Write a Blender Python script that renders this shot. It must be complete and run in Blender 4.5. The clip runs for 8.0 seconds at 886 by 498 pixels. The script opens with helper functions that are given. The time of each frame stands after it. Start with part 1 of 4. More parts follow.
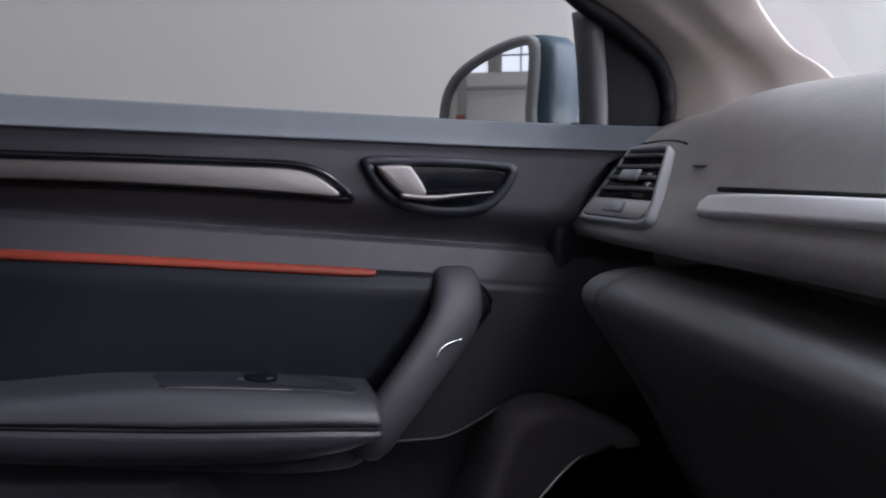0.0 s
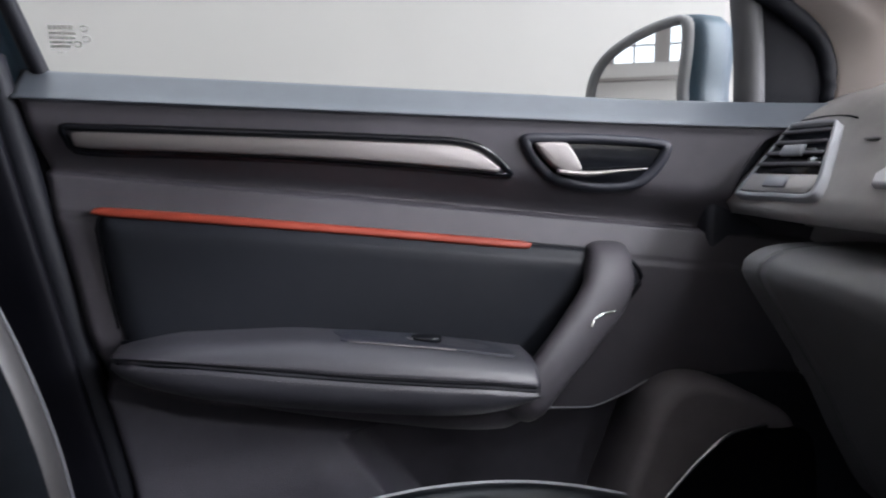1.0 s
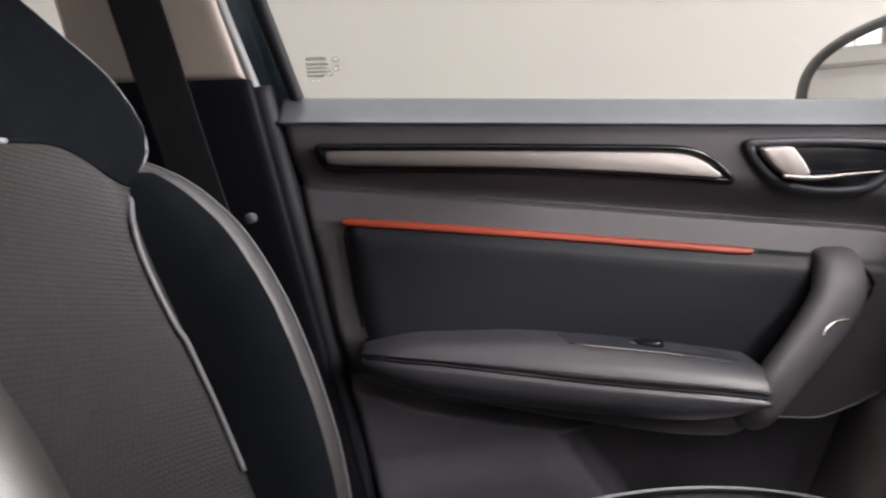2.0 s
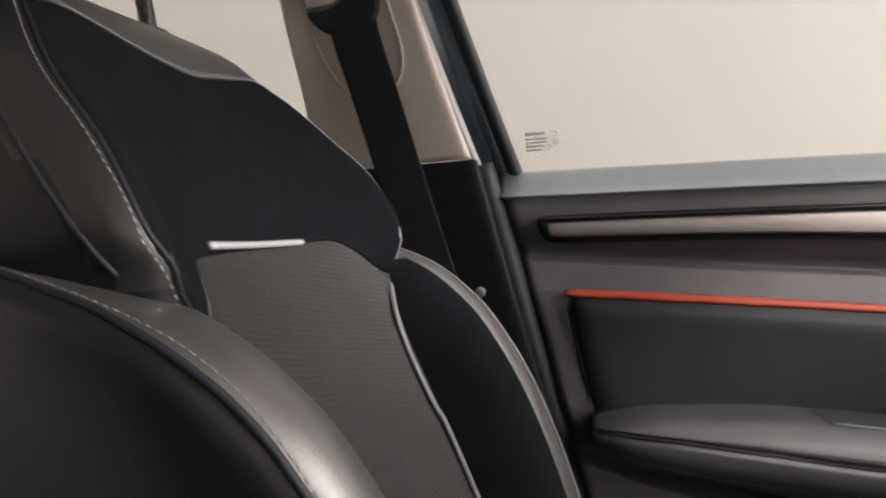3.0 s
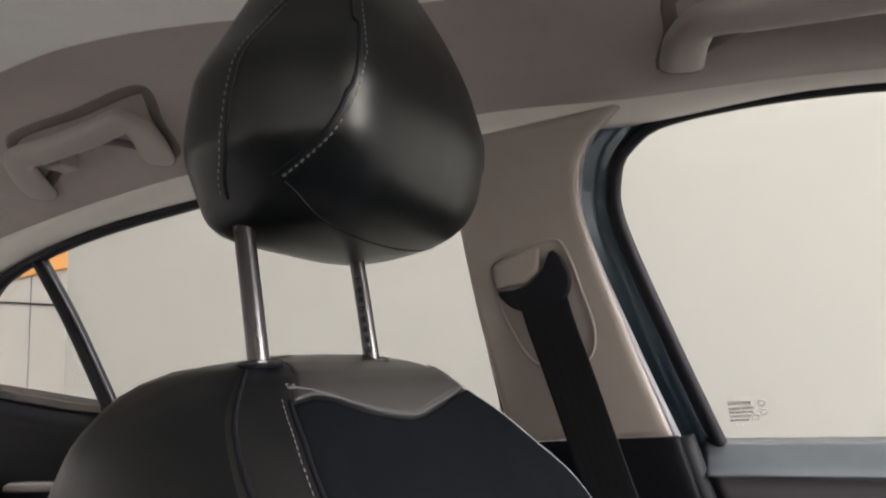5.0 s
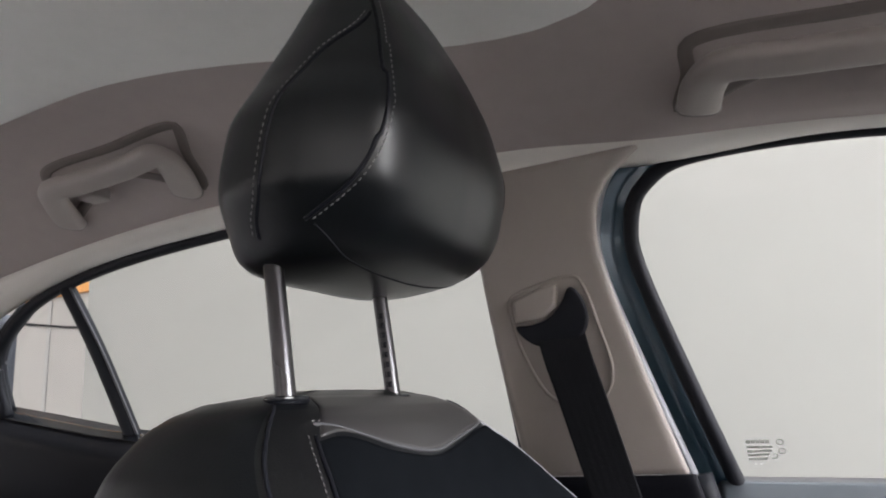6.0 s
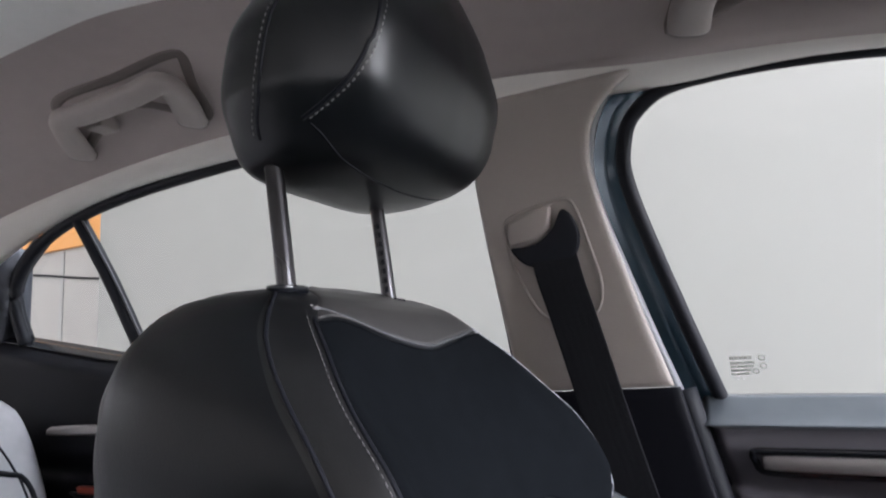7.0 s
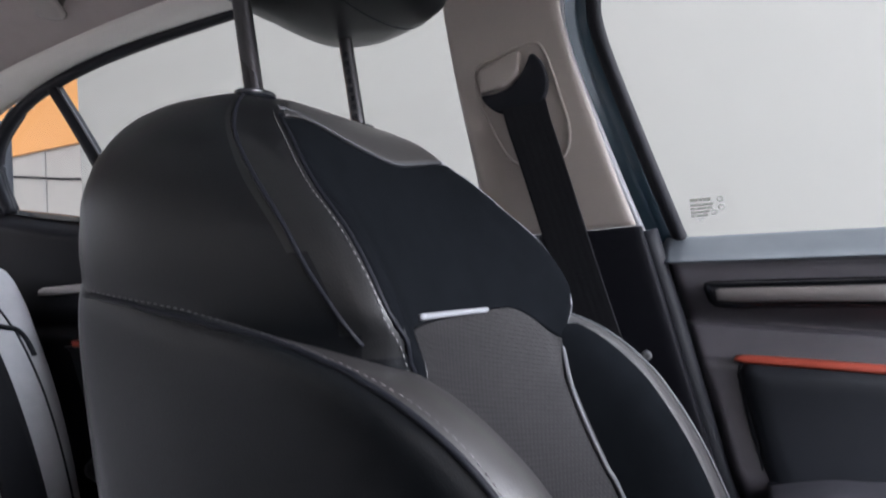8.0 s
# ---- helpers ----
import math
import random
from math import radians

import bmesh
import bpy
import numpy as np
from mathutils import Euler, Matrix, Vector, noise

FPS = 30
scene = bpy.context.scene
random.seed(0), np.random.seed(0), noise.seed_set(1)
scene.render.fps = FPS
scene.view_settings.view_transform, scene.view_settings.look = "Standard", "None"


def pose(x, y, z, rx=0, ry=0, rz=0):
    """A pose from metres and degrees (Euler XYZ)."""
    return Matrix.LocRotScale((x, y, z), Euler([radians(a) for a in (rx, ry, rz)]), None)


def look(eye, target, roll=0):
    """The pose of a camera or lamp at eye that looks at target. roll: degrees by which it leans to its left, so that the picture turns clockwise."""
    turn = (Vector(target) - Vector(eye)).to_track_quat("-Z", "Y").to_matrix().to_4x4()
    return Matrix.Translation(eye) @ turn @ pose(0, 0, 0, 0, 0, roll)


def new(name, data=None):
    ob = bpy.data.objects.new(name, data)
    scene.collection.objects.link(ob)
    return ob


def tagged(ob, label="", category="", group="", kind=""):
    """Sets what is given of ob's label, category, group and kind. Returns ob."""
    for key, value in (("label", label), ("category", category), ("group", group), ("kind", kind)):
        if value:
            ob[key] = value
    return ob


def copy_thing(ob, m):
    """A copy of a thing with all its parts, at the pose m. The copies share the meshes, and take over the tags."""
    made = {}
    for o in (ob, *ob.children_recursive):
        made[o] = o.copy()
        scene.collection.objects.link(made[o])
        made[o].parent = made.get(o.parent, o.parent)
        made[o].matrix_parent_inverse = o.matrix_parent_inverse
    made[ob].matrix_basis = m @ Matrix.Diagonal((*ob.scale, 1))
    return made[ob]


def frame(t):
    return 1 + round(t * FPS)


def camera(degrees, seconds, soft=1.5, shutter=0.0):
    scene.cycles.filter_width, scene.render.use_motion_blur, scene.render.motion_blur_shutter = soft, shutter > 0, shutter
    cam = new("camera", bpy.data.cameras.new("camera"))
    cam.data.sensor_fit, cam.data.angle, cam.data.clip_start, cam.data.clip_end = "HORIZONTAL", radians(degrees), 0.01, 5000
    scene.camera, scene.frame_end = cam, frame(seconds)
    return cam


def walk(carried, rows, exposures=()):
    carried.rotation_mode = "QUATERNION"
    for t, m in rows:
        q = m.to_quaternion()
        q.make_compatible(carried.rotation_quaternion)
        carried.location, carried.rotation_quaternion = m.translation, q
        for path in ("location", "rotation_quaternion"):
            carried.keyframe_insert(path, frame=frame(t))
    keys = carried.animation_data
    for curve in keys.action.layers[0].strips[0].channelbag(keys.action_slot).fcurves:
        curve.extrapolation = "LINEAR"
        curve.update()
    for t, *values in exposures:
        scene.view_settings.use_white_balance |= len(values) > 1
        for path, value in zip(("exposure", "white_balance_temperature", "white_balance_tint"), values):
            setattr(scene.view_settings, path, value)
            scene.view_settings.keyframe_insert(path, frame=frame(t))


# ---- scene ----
cam = camera(66.1, 8.0, soft=2.0, shutter=0.3)
METRES, EYE, TILT, LEAN, TURN = 0.61, 0.90, -7.0, 0.0, -19.0
ROWS = [
    (0.0, 0.0, 0.0, 0.0, -0.0, 0.0, -0.0),
    (0.5, -0.0493, -0.0349, -0.0152, 3.97, -0.47, -0.47),
    (1.0, -0.0943, -0.0741, -0.0445, 8.74, -0.46, -1.0),
    (2.5, -0.3061, -0.2177, -0.0277, 26.5, 1.0, -0.19),
    (3.0, -0.3741, -0.2475, 0.0124, 32.22, 3.25, 0.35),
    (3.5, -0.4161, -0.2747, 0.0732, 37.03, 6.02, 0.33),
    (4.0, -0.4385, -0.2922, 0.1206, 40.28, 9.6, 0.27),
    (4.5, -0.4434, -0.3045, 0.1816, 42.34, 13.05, -0.03),
    (5.0, -0.4453, -0.3294, 0.2378, 43.38, 16.16, -0.38),
    (6.5, -0.423, -0.3631, 0.2168, 44.83, 18.04, -1.66),
    (7.0, -0.3974, -0.3577, 0.1665, 45.03, 14.86, -1.7),
    (7.5, -0.3741, -0.3506, 0.0973, 44.78, 11.16, -1.41),
    (8.0, -0.3583, -0.3468, 0.0326, 44.15, 7.32, -1.12),
]
EXPOSURES = [(0.0, -0.72, 5950, 20), (0.3, -0.04, 6000, 19), (0.6, 0.1, 6050, 17), (1.0, 0.13, 6100, 16), (2.5, 0.22, 7150, 18), (4.0, 0.3, 7300, 14), (5.0, 0.31, 6900, 14), (6.5, 0.31, 6200, 15), (8.0, 0.29, 6000, 16)]
BETWEEN = [
    (1.2, look((-0.096, -0.029, 0.8805), (0.2015, 1.934, 0.612), -0.1)),
    (5.2, look((-0.316, -0.088, 1.078), (-1.098, 1.704, 1.498), -4.4)),
    (6.3, look((-0.312, -0.105, 1.072), (-1.128, 1.661, 1.532), -3.4)),
]
STEPS = [(t, pose(0, 0, EYE, TILT, LEAN, TURN) @ pose(METRES * x, METRES * y, METRES * z, 90 + pitch, roll, yaw)) for t, x, y, z, yaw, pitch, roll in ROWS]
walk(cam, sorted(STEPS + BETWEEN, key=lambda row: row[0]), EXPOSURES)

# ---- light: a bright hall with roof lights, plus lamps added at unseen windows ----
world = bpy.data.worlds.new("sky")
scene.world = world
world.use_nodes = True
wn = world.node_tree
sky = wn.nodes.new("ShaderNodeTexSky")
sky.sky_type, sky.sun_disc = "NISHITA", False
sky.sun_elevation, sky.sun_rotation = radians(35), radians(120)
wn.links.new(sky.outputs[0], wn.nodes["Background"].inputs[0])
wn.nodes["Background"].inputs[1].default_value = 0.1


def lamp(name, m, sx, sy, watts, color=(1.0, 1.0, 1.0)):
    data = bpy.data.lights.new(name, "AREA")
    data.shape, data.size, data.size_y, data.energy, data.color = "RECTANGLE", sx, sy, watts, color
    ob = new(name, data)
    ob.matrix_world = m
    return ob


# unseen roof lamps; the 1150 W one is added to light the cabin
for lx, watts in ((-20.0, 500), (-13.0, 400), (-7.5, 300), (-2.5, 170), (2.0, 180), (5.2, 1150)):
    lamp("roof_light", pose(lx, -5.6, 5.85), 1.6, 7.6, watts)
# added fill lamp ahead of the car; its windows are unseen
lamp("front_fill_light", look((7.7, -0.7, 3.3), (-2.0, -0.2, 1.0)), 5.0, 4.2, 2000)


# added lamp for high windows assumed above the wall, out of view
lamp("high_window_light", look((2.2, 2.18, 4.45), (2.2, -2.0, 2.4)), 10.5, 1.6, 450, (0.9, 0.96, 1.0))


# ---- materials ----
def mat(name, col, rough=0.5, metal=0.0, var=0.15, scale=40.0, bump=0.0, bump_scale=400.0, coat=0.0, spec=0.5):
    m = bpy.data.materials.new(name)
    m.use_nodes = True
    nt = m.node_tree
    b = nt.nodes["Principled BSDF"]
    tc = nt.nodes.new("ShaderNodeTexCoord")
    n1 = nt.nodes.new("ShaderNodeTexNoise")
    n1.inputs["Scale"].default_value, n1.inputs["Detail"].default_value = scale, 6.0
    nt.links.new(tc.outputs["Object"], n1.inputs["Vector"])
    ramp = nt.nodes.new("ShaderNodeMixRGB")
    ramp.inputs[1].default_value = (*[c * (1 - var) for c in col], 1)
    ramp.inputs[2].default_value = (*[min(1, c * (1 + var)) for c in col], 1)
    nt.links.new(n1.outputs["Fac"], ramp.inputs[0])
    nt.links.new(ramp.outputs[0], b.inputs["Base Color"])
    big = nt.nodes.new("ShaderNodeTexNoise")
    big.inputs["Scale"].default_value, big.inputs["Detail"].default_value = 7.0, 3.0
    nt.links.new(tc.outputs["Object"], big.inputs["Vector"])
    rr = nt.nodes.new("ShaderNodeMapRange")
    rr.inputs["To Min"].default_value, rr.inputs["To Max"].default_value = rough * 0.88, min(1, rough * 1.12)
    nt.links.new(big.outputs["Fac"], rr.inputs["Value"])
    nt.links.new(rr.outputs[0], b.inputs["Roughness"])
    b.inputs["Metallic"].default_value = metal
    b.inputs["Coat Weight"].default_value, b.inputs["Coat Roughness"].default_value = coat, min(rough, 0.32)
    b.inputs["Specular IOR Level"].default_value = spec
    if bump:
        v = nt.nodes.new("ShaderNodeTexVoronoi")
        v.inputs["Scale"].default_value = bump_scale
        nt.links.new(tc.outputs["Object"], v.inputs["Vector"])
        bp = nt.nodes.new("ShaderNodeBump")
        bp.inputs["Strength"].default_value, bp.inputs["Distance"].default_value = bump, 0.001
        nt.links.new(v.outputs["Distance"], bp.inputs["Height"])
        nt.links.new(bp.outputs[0], b.inputs["Normal"])
    return m


SOFT = mat("soft_black_plastic", (0.076, 0.071, 0.081), 0.5, bump=0.25, bump_scale=900)
HARD = mat("hard_black_plastic", (0.027, 0.03, 0.041), 0.48, bump=0.3, bump_scale=700)
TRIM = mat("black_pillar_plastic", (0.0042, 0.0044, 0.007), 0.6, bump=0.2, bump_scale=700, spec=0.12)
DOORSKIN = mat("door_leather", (0.041, 0.041, 0.051), 0.46, bump=0.14, bump_scale=900, spec=1.0)
INSERT = mat("insert_leather", (0.0115, 0.0135, 0.0185), 0.5, bump=0.12, bump_scale=900, spec=0.32)
# black door plastic made paler, in place of light falling on the pod
POD = mat("lit_pod_plastic", (0.24, 0.222, 0.23), 0.5, bump=0.25, bump_scale=900)
GLOVE = mat("glovebox_plastic", (0.125, 0.124, 0.126), 0.4, bump=0.15, bump_scale=900, spec=0.8)
LEATHER = mat("black_leather", (0.0045, 0.0055, 0.007), 0.36, bump=0.1, bump_scale=900, spec=0.36)
# paler, shinier copy of the black leather, for the highlight along the shoulder strip
SHOULDER = mat("shoulder_sheen_leather", (0.0065, 0.0068, 0.0075), 0.4, bump=0.1, bump_scale=900, spec=0.75)
# shinier copy of the black leather, tuned to bring out the headrest's highlight
HEADHIDE = mat("headrest_sheen_leather", (0.0045, 0.0058, 0.0072), 0.34, bump=0.08, bump_scale=900, spec=0.5)
# black leather made paler and shinier, to carry window sheen on crests and yoke
BOLSTER = mat("bolster_sheen_leather", (0.02, 0.0185, 0.0185), 0.52, bump=0.12, bump_scale=900, spec=1.0, coat=0.3)
SUEDE = mat("black_suede", (0.0062, 0.0072, 0.0088), 0.95, bump=0.3, bump_scale=1200, spec=0.02, var=0.35)
MESH = mat("woven_leather", (0.036, 0.0355, 0.038), 0.5, bump=0.2, bump_scale=700, spec=0.32)


def weave(m):
    """Slanted woven bars with darker gaps between."""
    nt = m.node_tree
    tc, sep, com = nt.nodes.new("ShaderNodeTexCoord"), nt.nodes.new("ShaderNodeSeparateXYZ"), nt.nodes.new("ShaderNodeCombineXYZ")
    slant, br = nt.nodes.new("ShaderNodeMath"), nt.nodes.new("ShaderNodeTexBrick")
    nt.links.new(tc.outputs["Object"], sep.inputs[0])
    slant.operation = "MULTIPLY_ADD"
    slant.inputs[1].default_value = 0.22
    nt.links.new(sep.outputs["Y"], slant.inputs[0])
    nt.links.new(sep.outputs["Z"], slant.inputs[2])
    nt.links.new(sep.outputs["Y"], com.inputs["X"])
    nt.links.new(slant.outputs[0], com.inputs["Y"])
    nt.links.new(com.outputs[0], br.inputs["Vector"])
    br.inputs["Scale"].default_value = 0.25 / 0.0042
    br.inputs["Brick Width"].default_value = 0.25 * 0.0072 / 0.0042
    br.inputs["Mortar Size"].default_value, br.inputs["Mortar Smooth"].default_value = 0.045, 1.0
    br.inputs["Color1"].default_value, br.inputs["Color2"].default_value, br.inputs["Mortar"].default_value = (0.022, 0.0208, 0.022, 1), (0.0165, 0.0158, 0.0168, 1), (0.0075, 0.0075, 0.008, 1)
    nt.links.new(br.outputs["Color"], nt.nodes["Principled BSDF"].inputs["Base Color"])


weave(MESH)


BEIGE = mat("beige_plastic", (0.335, 0.297, 0.27), 0.6, bump=0.15, bump_scale=900, var=0.04)
LINER = mat("headliner_cloth", (0.41, 0.358, 0.336), 0.95, bump=0.4, bump_scale=1500, var=0.06)
ALU = mat("satin_aluminium", (0.35, 0.327, 0.318), 0.56, 1.0, var=0.04)
# paler, less metallic aluminium, with the windscreen's reflection put into its colour
DECOR = mat("dash_aluminium_lit", (0.85, 0.84, 0.87), 0.42, 0.4, var=0.04)
CHROME = mat("chrome", (0.8, 0.8, 0.8), 0.1, 1.0, var=0.02)
LOWER = mat("lower_door_plastic", (0.072, 0.07, 0.084), 0.55, bump=0.3, bump_scale=700, spec=0.35)
RED = mat("red_trim", (0.33, 0.05, 0.026), 0.5, var=0.1)
RUBBER = mat("black_rubber", (0.0075, 0.0085, 0.0125), 0.6, spec=0.25)
GLOSS = mat("gloss_black", (0.008, 0.009, 0.012), 0.15)
PAINT = mat("blue_paint", (0.045, 0.088, 0.122), 0.18, 0.3, coat=1.0, var=0.05)
# darker, duller copy of the blue paint, toned down against lamp reflections
SHELL = mat("blue_mirror_paint_dimmed", (0.015, 0.034, 0.05), 0.6, 0.1, coat=0.1, var=0.05, spec=0.15)
THREAD = mat("grey_thread", (0.19, 0.185, 0.185), 0.85)
POST = mat("grey_post_plastic", (0.075, 0.076, 0.08), 0.55)
SURROUND = mat("mirror_surround_plastic", (0.15, 0.15, 0.152), 0.5)
PIPING = mat("grey_piping", (0.3, 0.31, 0.33), 0.5)
EDGING = mat("edge_piping", (0.12, 0.122, 0.13), 0.5)
CORD = mat("dark_piping", (0.09, 0.092, 0.1), 0.45)
SEWN = mat("dark_thread", (0.12, 0.115, 0.12), 0.85)
MARK = mat("moulded_mark", (0.27, 0.265, 0.27), 0.6)
GRIPSHADE = mat("beige_grip_shade", (0.17, 0.145, 0.132), 0.7, bump=0.1, bump_scale=900, var=0.05)
GRIPS = mat("beige_grip_plastic", (0.37, 0.33, 0.305), 0.5, bump=0.1, bump_scale=900, var=0.05)
# bluish tone stands for window light reflected on the black sill
SILL = mat("sill_plastic", (0.068, 0.078, 0.09), 0.42, bump=0.12, bump_scale=900)
PRINT = mat("glass_print", (0.5, 0.5, 0.47), 0.7)
WEB = mat("belt_webbing", (0.008, 0.0082, 0.0105), 0.8, bump=0.3, bump_scale=900, spec=0.2)
STEEL = mat("dark_steel", (0.09, 0.088, 0.092), 0.28, 1.0)
# off-white wall; its dimmer light is put into a darker colour
SIDEWALL = mat("dimmed_wall", (0.228, 0.222, 0.211), 0.8, var=0.03, scale=1.5)
WALL = mat("white_wall", (0.78, 0.77, 0.75), 0.8, var=0.03, scale=2.0)
GREYW = mat("grey_wall", (0.42, 0.4, 0.38), 0.8, var=0.06, scale=3.0)
ORANGE = mat("orange_paint", (0.78, 0.36, 0.11), 0.6, var=0.05)
CONC = mat("hall_floor", (0.38, 0.372, 0.365), 0.5, var=0.1, scale=2.0)
CARPET = mat("carpet", (0.03, 0.035, 0.048), 0.95, bump=0.6, bump_scale=900)
GREYSEAT = mat("grey_leather", (0.42, 0.415, 0.43), 0.5, bump=0.25, bump_scale=900)
BLIND = mat("blind_cloth", (0.86, 0.86, 0.82), 0.95, bump=0.4, bump_scale=1500, var=0.04)
CREAM = mat("cream_plastic", (0.72, 0.69, 0.64), 0.5, bump=0.1, bump_scale=900, var=0.03)
DASH = mat("dash_foam", (0.34, 0.328, 0.318), 0.5, bump=0.3, bump_scale=900)
MIRROR = mat("mirror_silver", (0.9, 0.9, 0.9), 0.02, 1.0, var=0.0)


def glass_mat():
    m = bpy.data.materials.new("window_glass")
    m.use_nodes = True
    nt = m.node_tree
    nt.nodes.clear()
    out = nt.nodes.new("ShaderNodeOutputMaterial")
    mix = nt.nodes.new("ShaderNodeMixShader")
    fr = nt.nodes.new("ShaderNodeFresnel")
    tr = nt.nodes.new("ShaderNodeBsdfTransparent")
    gl = nt.nodes.new("ShaderNodeBsdfGlossy")
    tr.inputs[0].default_value = (0.93, 0.96, 0.94, 1)
    gl.inputs["Roughness"].default_value = 0.02
    fr.inputs["IOR"].default_value = 1.3
    nt.links.new(fr.outputs[0], mix.inputs[0])
    nt.links.new(tr.outputs[0], mix.inputs[1])
    nt.links.new(gl.outputs[0], mix.inputs[2])
    nt.links.new(mix.outputs[0], out.inputs[0])
    return m


GLASS = glass_mat()


# ---- shape helpers ----
from mathutils.bvhtree import BVHTree


def lerp(a, b, t):
    return a + (b - a) * t


def step(a, b, x):
    t = min(1.0, max(0.0, (x - a) / (b - a)))
    return t * t * (3 - 2 * t)


def spline(pts, n, closed=False):
    """n points evenly spread along a smooth curve through pts."""
    p = [np.array(q, float) for q in pts]
    k = len(p)
    out = []
    segs = k if closed else k - 1
    for s in range(segs):
        if closed:
            a, b, c, d = p[s - 1], p[s], p[(s + 1) % k], p[(s + 2) % k]
        else:
            a, b, c, d = p[max(s - 1, 0)], p[s], p[s + 1], p[min(s + 2, k - 1)]
        for i in range(16):
            t = i / 16
            out.append(0.5 * (2 * b + (c - a) * t + (2 * a - 5 * b + 4 * c - d) * t * t + (3 * b - a - 3 * c + d) * t ** 3))
    out.append(p[0] if closed else p[-1])
    out = np.array(out)
    far = np.r_[0, np.cumsum(np.linalg.norm(np.diff(out, axis=0), axis=1))]
    want = np.linspace(0, far[-1], n + 1)[:-1] if closed else np.linspace(0, far[-1], n)
    return np.stack([np.interp(want, far, out[:, j]) for j in range(out.shape[1])], 1)


def table(z, zs, vs):
    """A smooth function through a small table."""
    z = min(max(z, zs[0]), zs[-1])
    i = min(max(int(np.searchsorted(zs, z)) - 1, 0), len(zs) - 2)

    def slope(k):
        if k == 0 or k == len(zs) - 1:
            j = min(k, len(zs) - 2)
            return (vs[j + 1] - vs[j]) / (zs[j + 1] - zs[j])
        p, q = (vs[k] - vs[k - 1]) / (zs[k] - zs[k - 1]), (vs[k + 1] - vs[k]) / (zs[k + 1] - zs[k])
        return 0.0 if p * q <= 0 else 2 * p * q / (p + q)

    h = zs[i + 1] - zs[i]
    t = (z - zs[i]) / h
    return float(vs[i] * (1 + 2 * t) * (1 - t) ** 2 + slope(i) * h * t * (1 - t) ** 2 + vs[i + 1] * t * t * (3 - 2 * t) + slope(i + 1) * h * t * t * (t - 1))


def link(name, bm, material, smooth=True):
    bmesh.ops.recalc_face_normals(bm, faces=bm.faces)
    me = bpy.data.meshes.new(name)
    for f in bm.faces:
        f.smooth = smooth
    bm.to_mesh(me)
    bm.free()
    me.materials.append(material)
    return new(name, me)


def part(name, bm, material, parent, label="", smooth=True):
    ob = link(name, bm, material, smooth)
    ob.parent = parent
    if label:
        tagged(ob, label)
    return ob


def thing(name, label, category, group="", kind=""):
    return tagged(new(name), label, category, group, kind)


def loft(rings, closed=True, cap=True):
    bm = bmesh.new()
    vs = [[bm.verts.new(p) for p in r] for r in rings]
    n = len(rings[0])
    for a, b in zip(vs, vs[1:]):
        for i in range(n if closed else n - 1):
            bm.faces.new((a[i], a[(i + 1) % n], b[(i + 1) % n], b[i]))
    if cap and closed:
        bm.faces.new(vs[0])
        bm.faces.new(vs[-1])
    return bm


def sheet(fn, nu, nv, thick=0.0, way=(0, 1, 0), solid=True):
    """A grid of fn(u, v), given a back at a distance along way."""
    bm = bmesh.new()
    front = [[bm.verts.new(fn(i / nu, j / nv)) for j in range(nv + 1)] for i in range(nu + 1)]
    for i in range(nu):
        for j in range(nv):
            bm.faces.new((front[i][j], front[i + 1][j], front[i + 1][j + 1], front[i][j + 1]))
    if thick:
        w = Vector(way) * thick
        rim = [front[i][0] for i in range(nu + 1)] + [front[nu][j] for j in range(1, nv + 1)]
        rim += [front[i][nv] for i in range(nu - 1, -1, -1)] + [front[0][j] for j in range(nv - 1, 0, -1)]
        if solid:
            twin = {v: bm.verts.new(v.co + w) for row in front for v in row}
            back = [twin[v] for v in rim]
            for i in range(nu):
                for j in range(nv):
                    bm.faces.new([twin[v] for v in (front[i][j], front[i][j + 1], front[i + 1][j + 1], front[i + 1][j])])
        else:
            back = [bm.verts.new(v.co + w) for v in rim]
        for k in range(len(rim)):
            k2 = (k + 1) % len(rim)
            bm.faces.new((rim[k], back[k], back[k2], rim[k2]))
        if not solid:
            bm.faces.new(back)
    return bm


def tube(pts, r, sides=8, n=40, closed=False, flat=1.0, up=(0, 0, 1)):
    """A sweep with a round (or flattened) section along a smooth curve; r may be a list from end to end."""
    c = spline(pts, n, closed)
    k = len(c)
    rings = []
    for i in range(k):
        d = Vector(c[(i + 1) % k] - c[i - 1]) if closed else Vector(c[min(i + 1, k - 1)] - c[max(i - 1, 0)])
        d.normalize()
        s = d.cross(Vector(up))
        s = s.normalized() if s.length > 1e-6 else Vector((1, 0, 0))
        w = s.cross(d)
        rr = r if isinstance(r, (int, float)) else float(np.interp(i / (k - 1), np.linspace(0, 1, len(r)), r))
        rings.append([Vector(c[i]) + (s * math.cos(a) + w * math.sin(a) * flat) * rr for a in np.linspace(0, 2 * math.pi, sides, endpoint=False)])
    if closed:
        rings.append(rings[0])
        bm = loft(rings, cap=False)
        bmesh.ops.remove_doubles(bm, verts=bm.verts, dist=1e-6)
        return bm
    return loft(rings)


def inset(poly, d):
    """A closed 2D outline moved inward by d."""
    p = np.array(poly)
    area = 0.5 * np.sum(p[:, 0] * np.roll(p[:, 1], -1) - np.roll(p[:, 0], -1) * p[:, 1])
    t = np.roll(p, -1, 0) - np.roll(p, 1, 0)
    nrm = np.stack([-t[:, 1], t[:, 0]], 1)
    nrm /= np.linalg.norm(nrm, axis=1)[:, None] + 1e-9
    return p + nrm * d * (1 if area > 0 else -1)


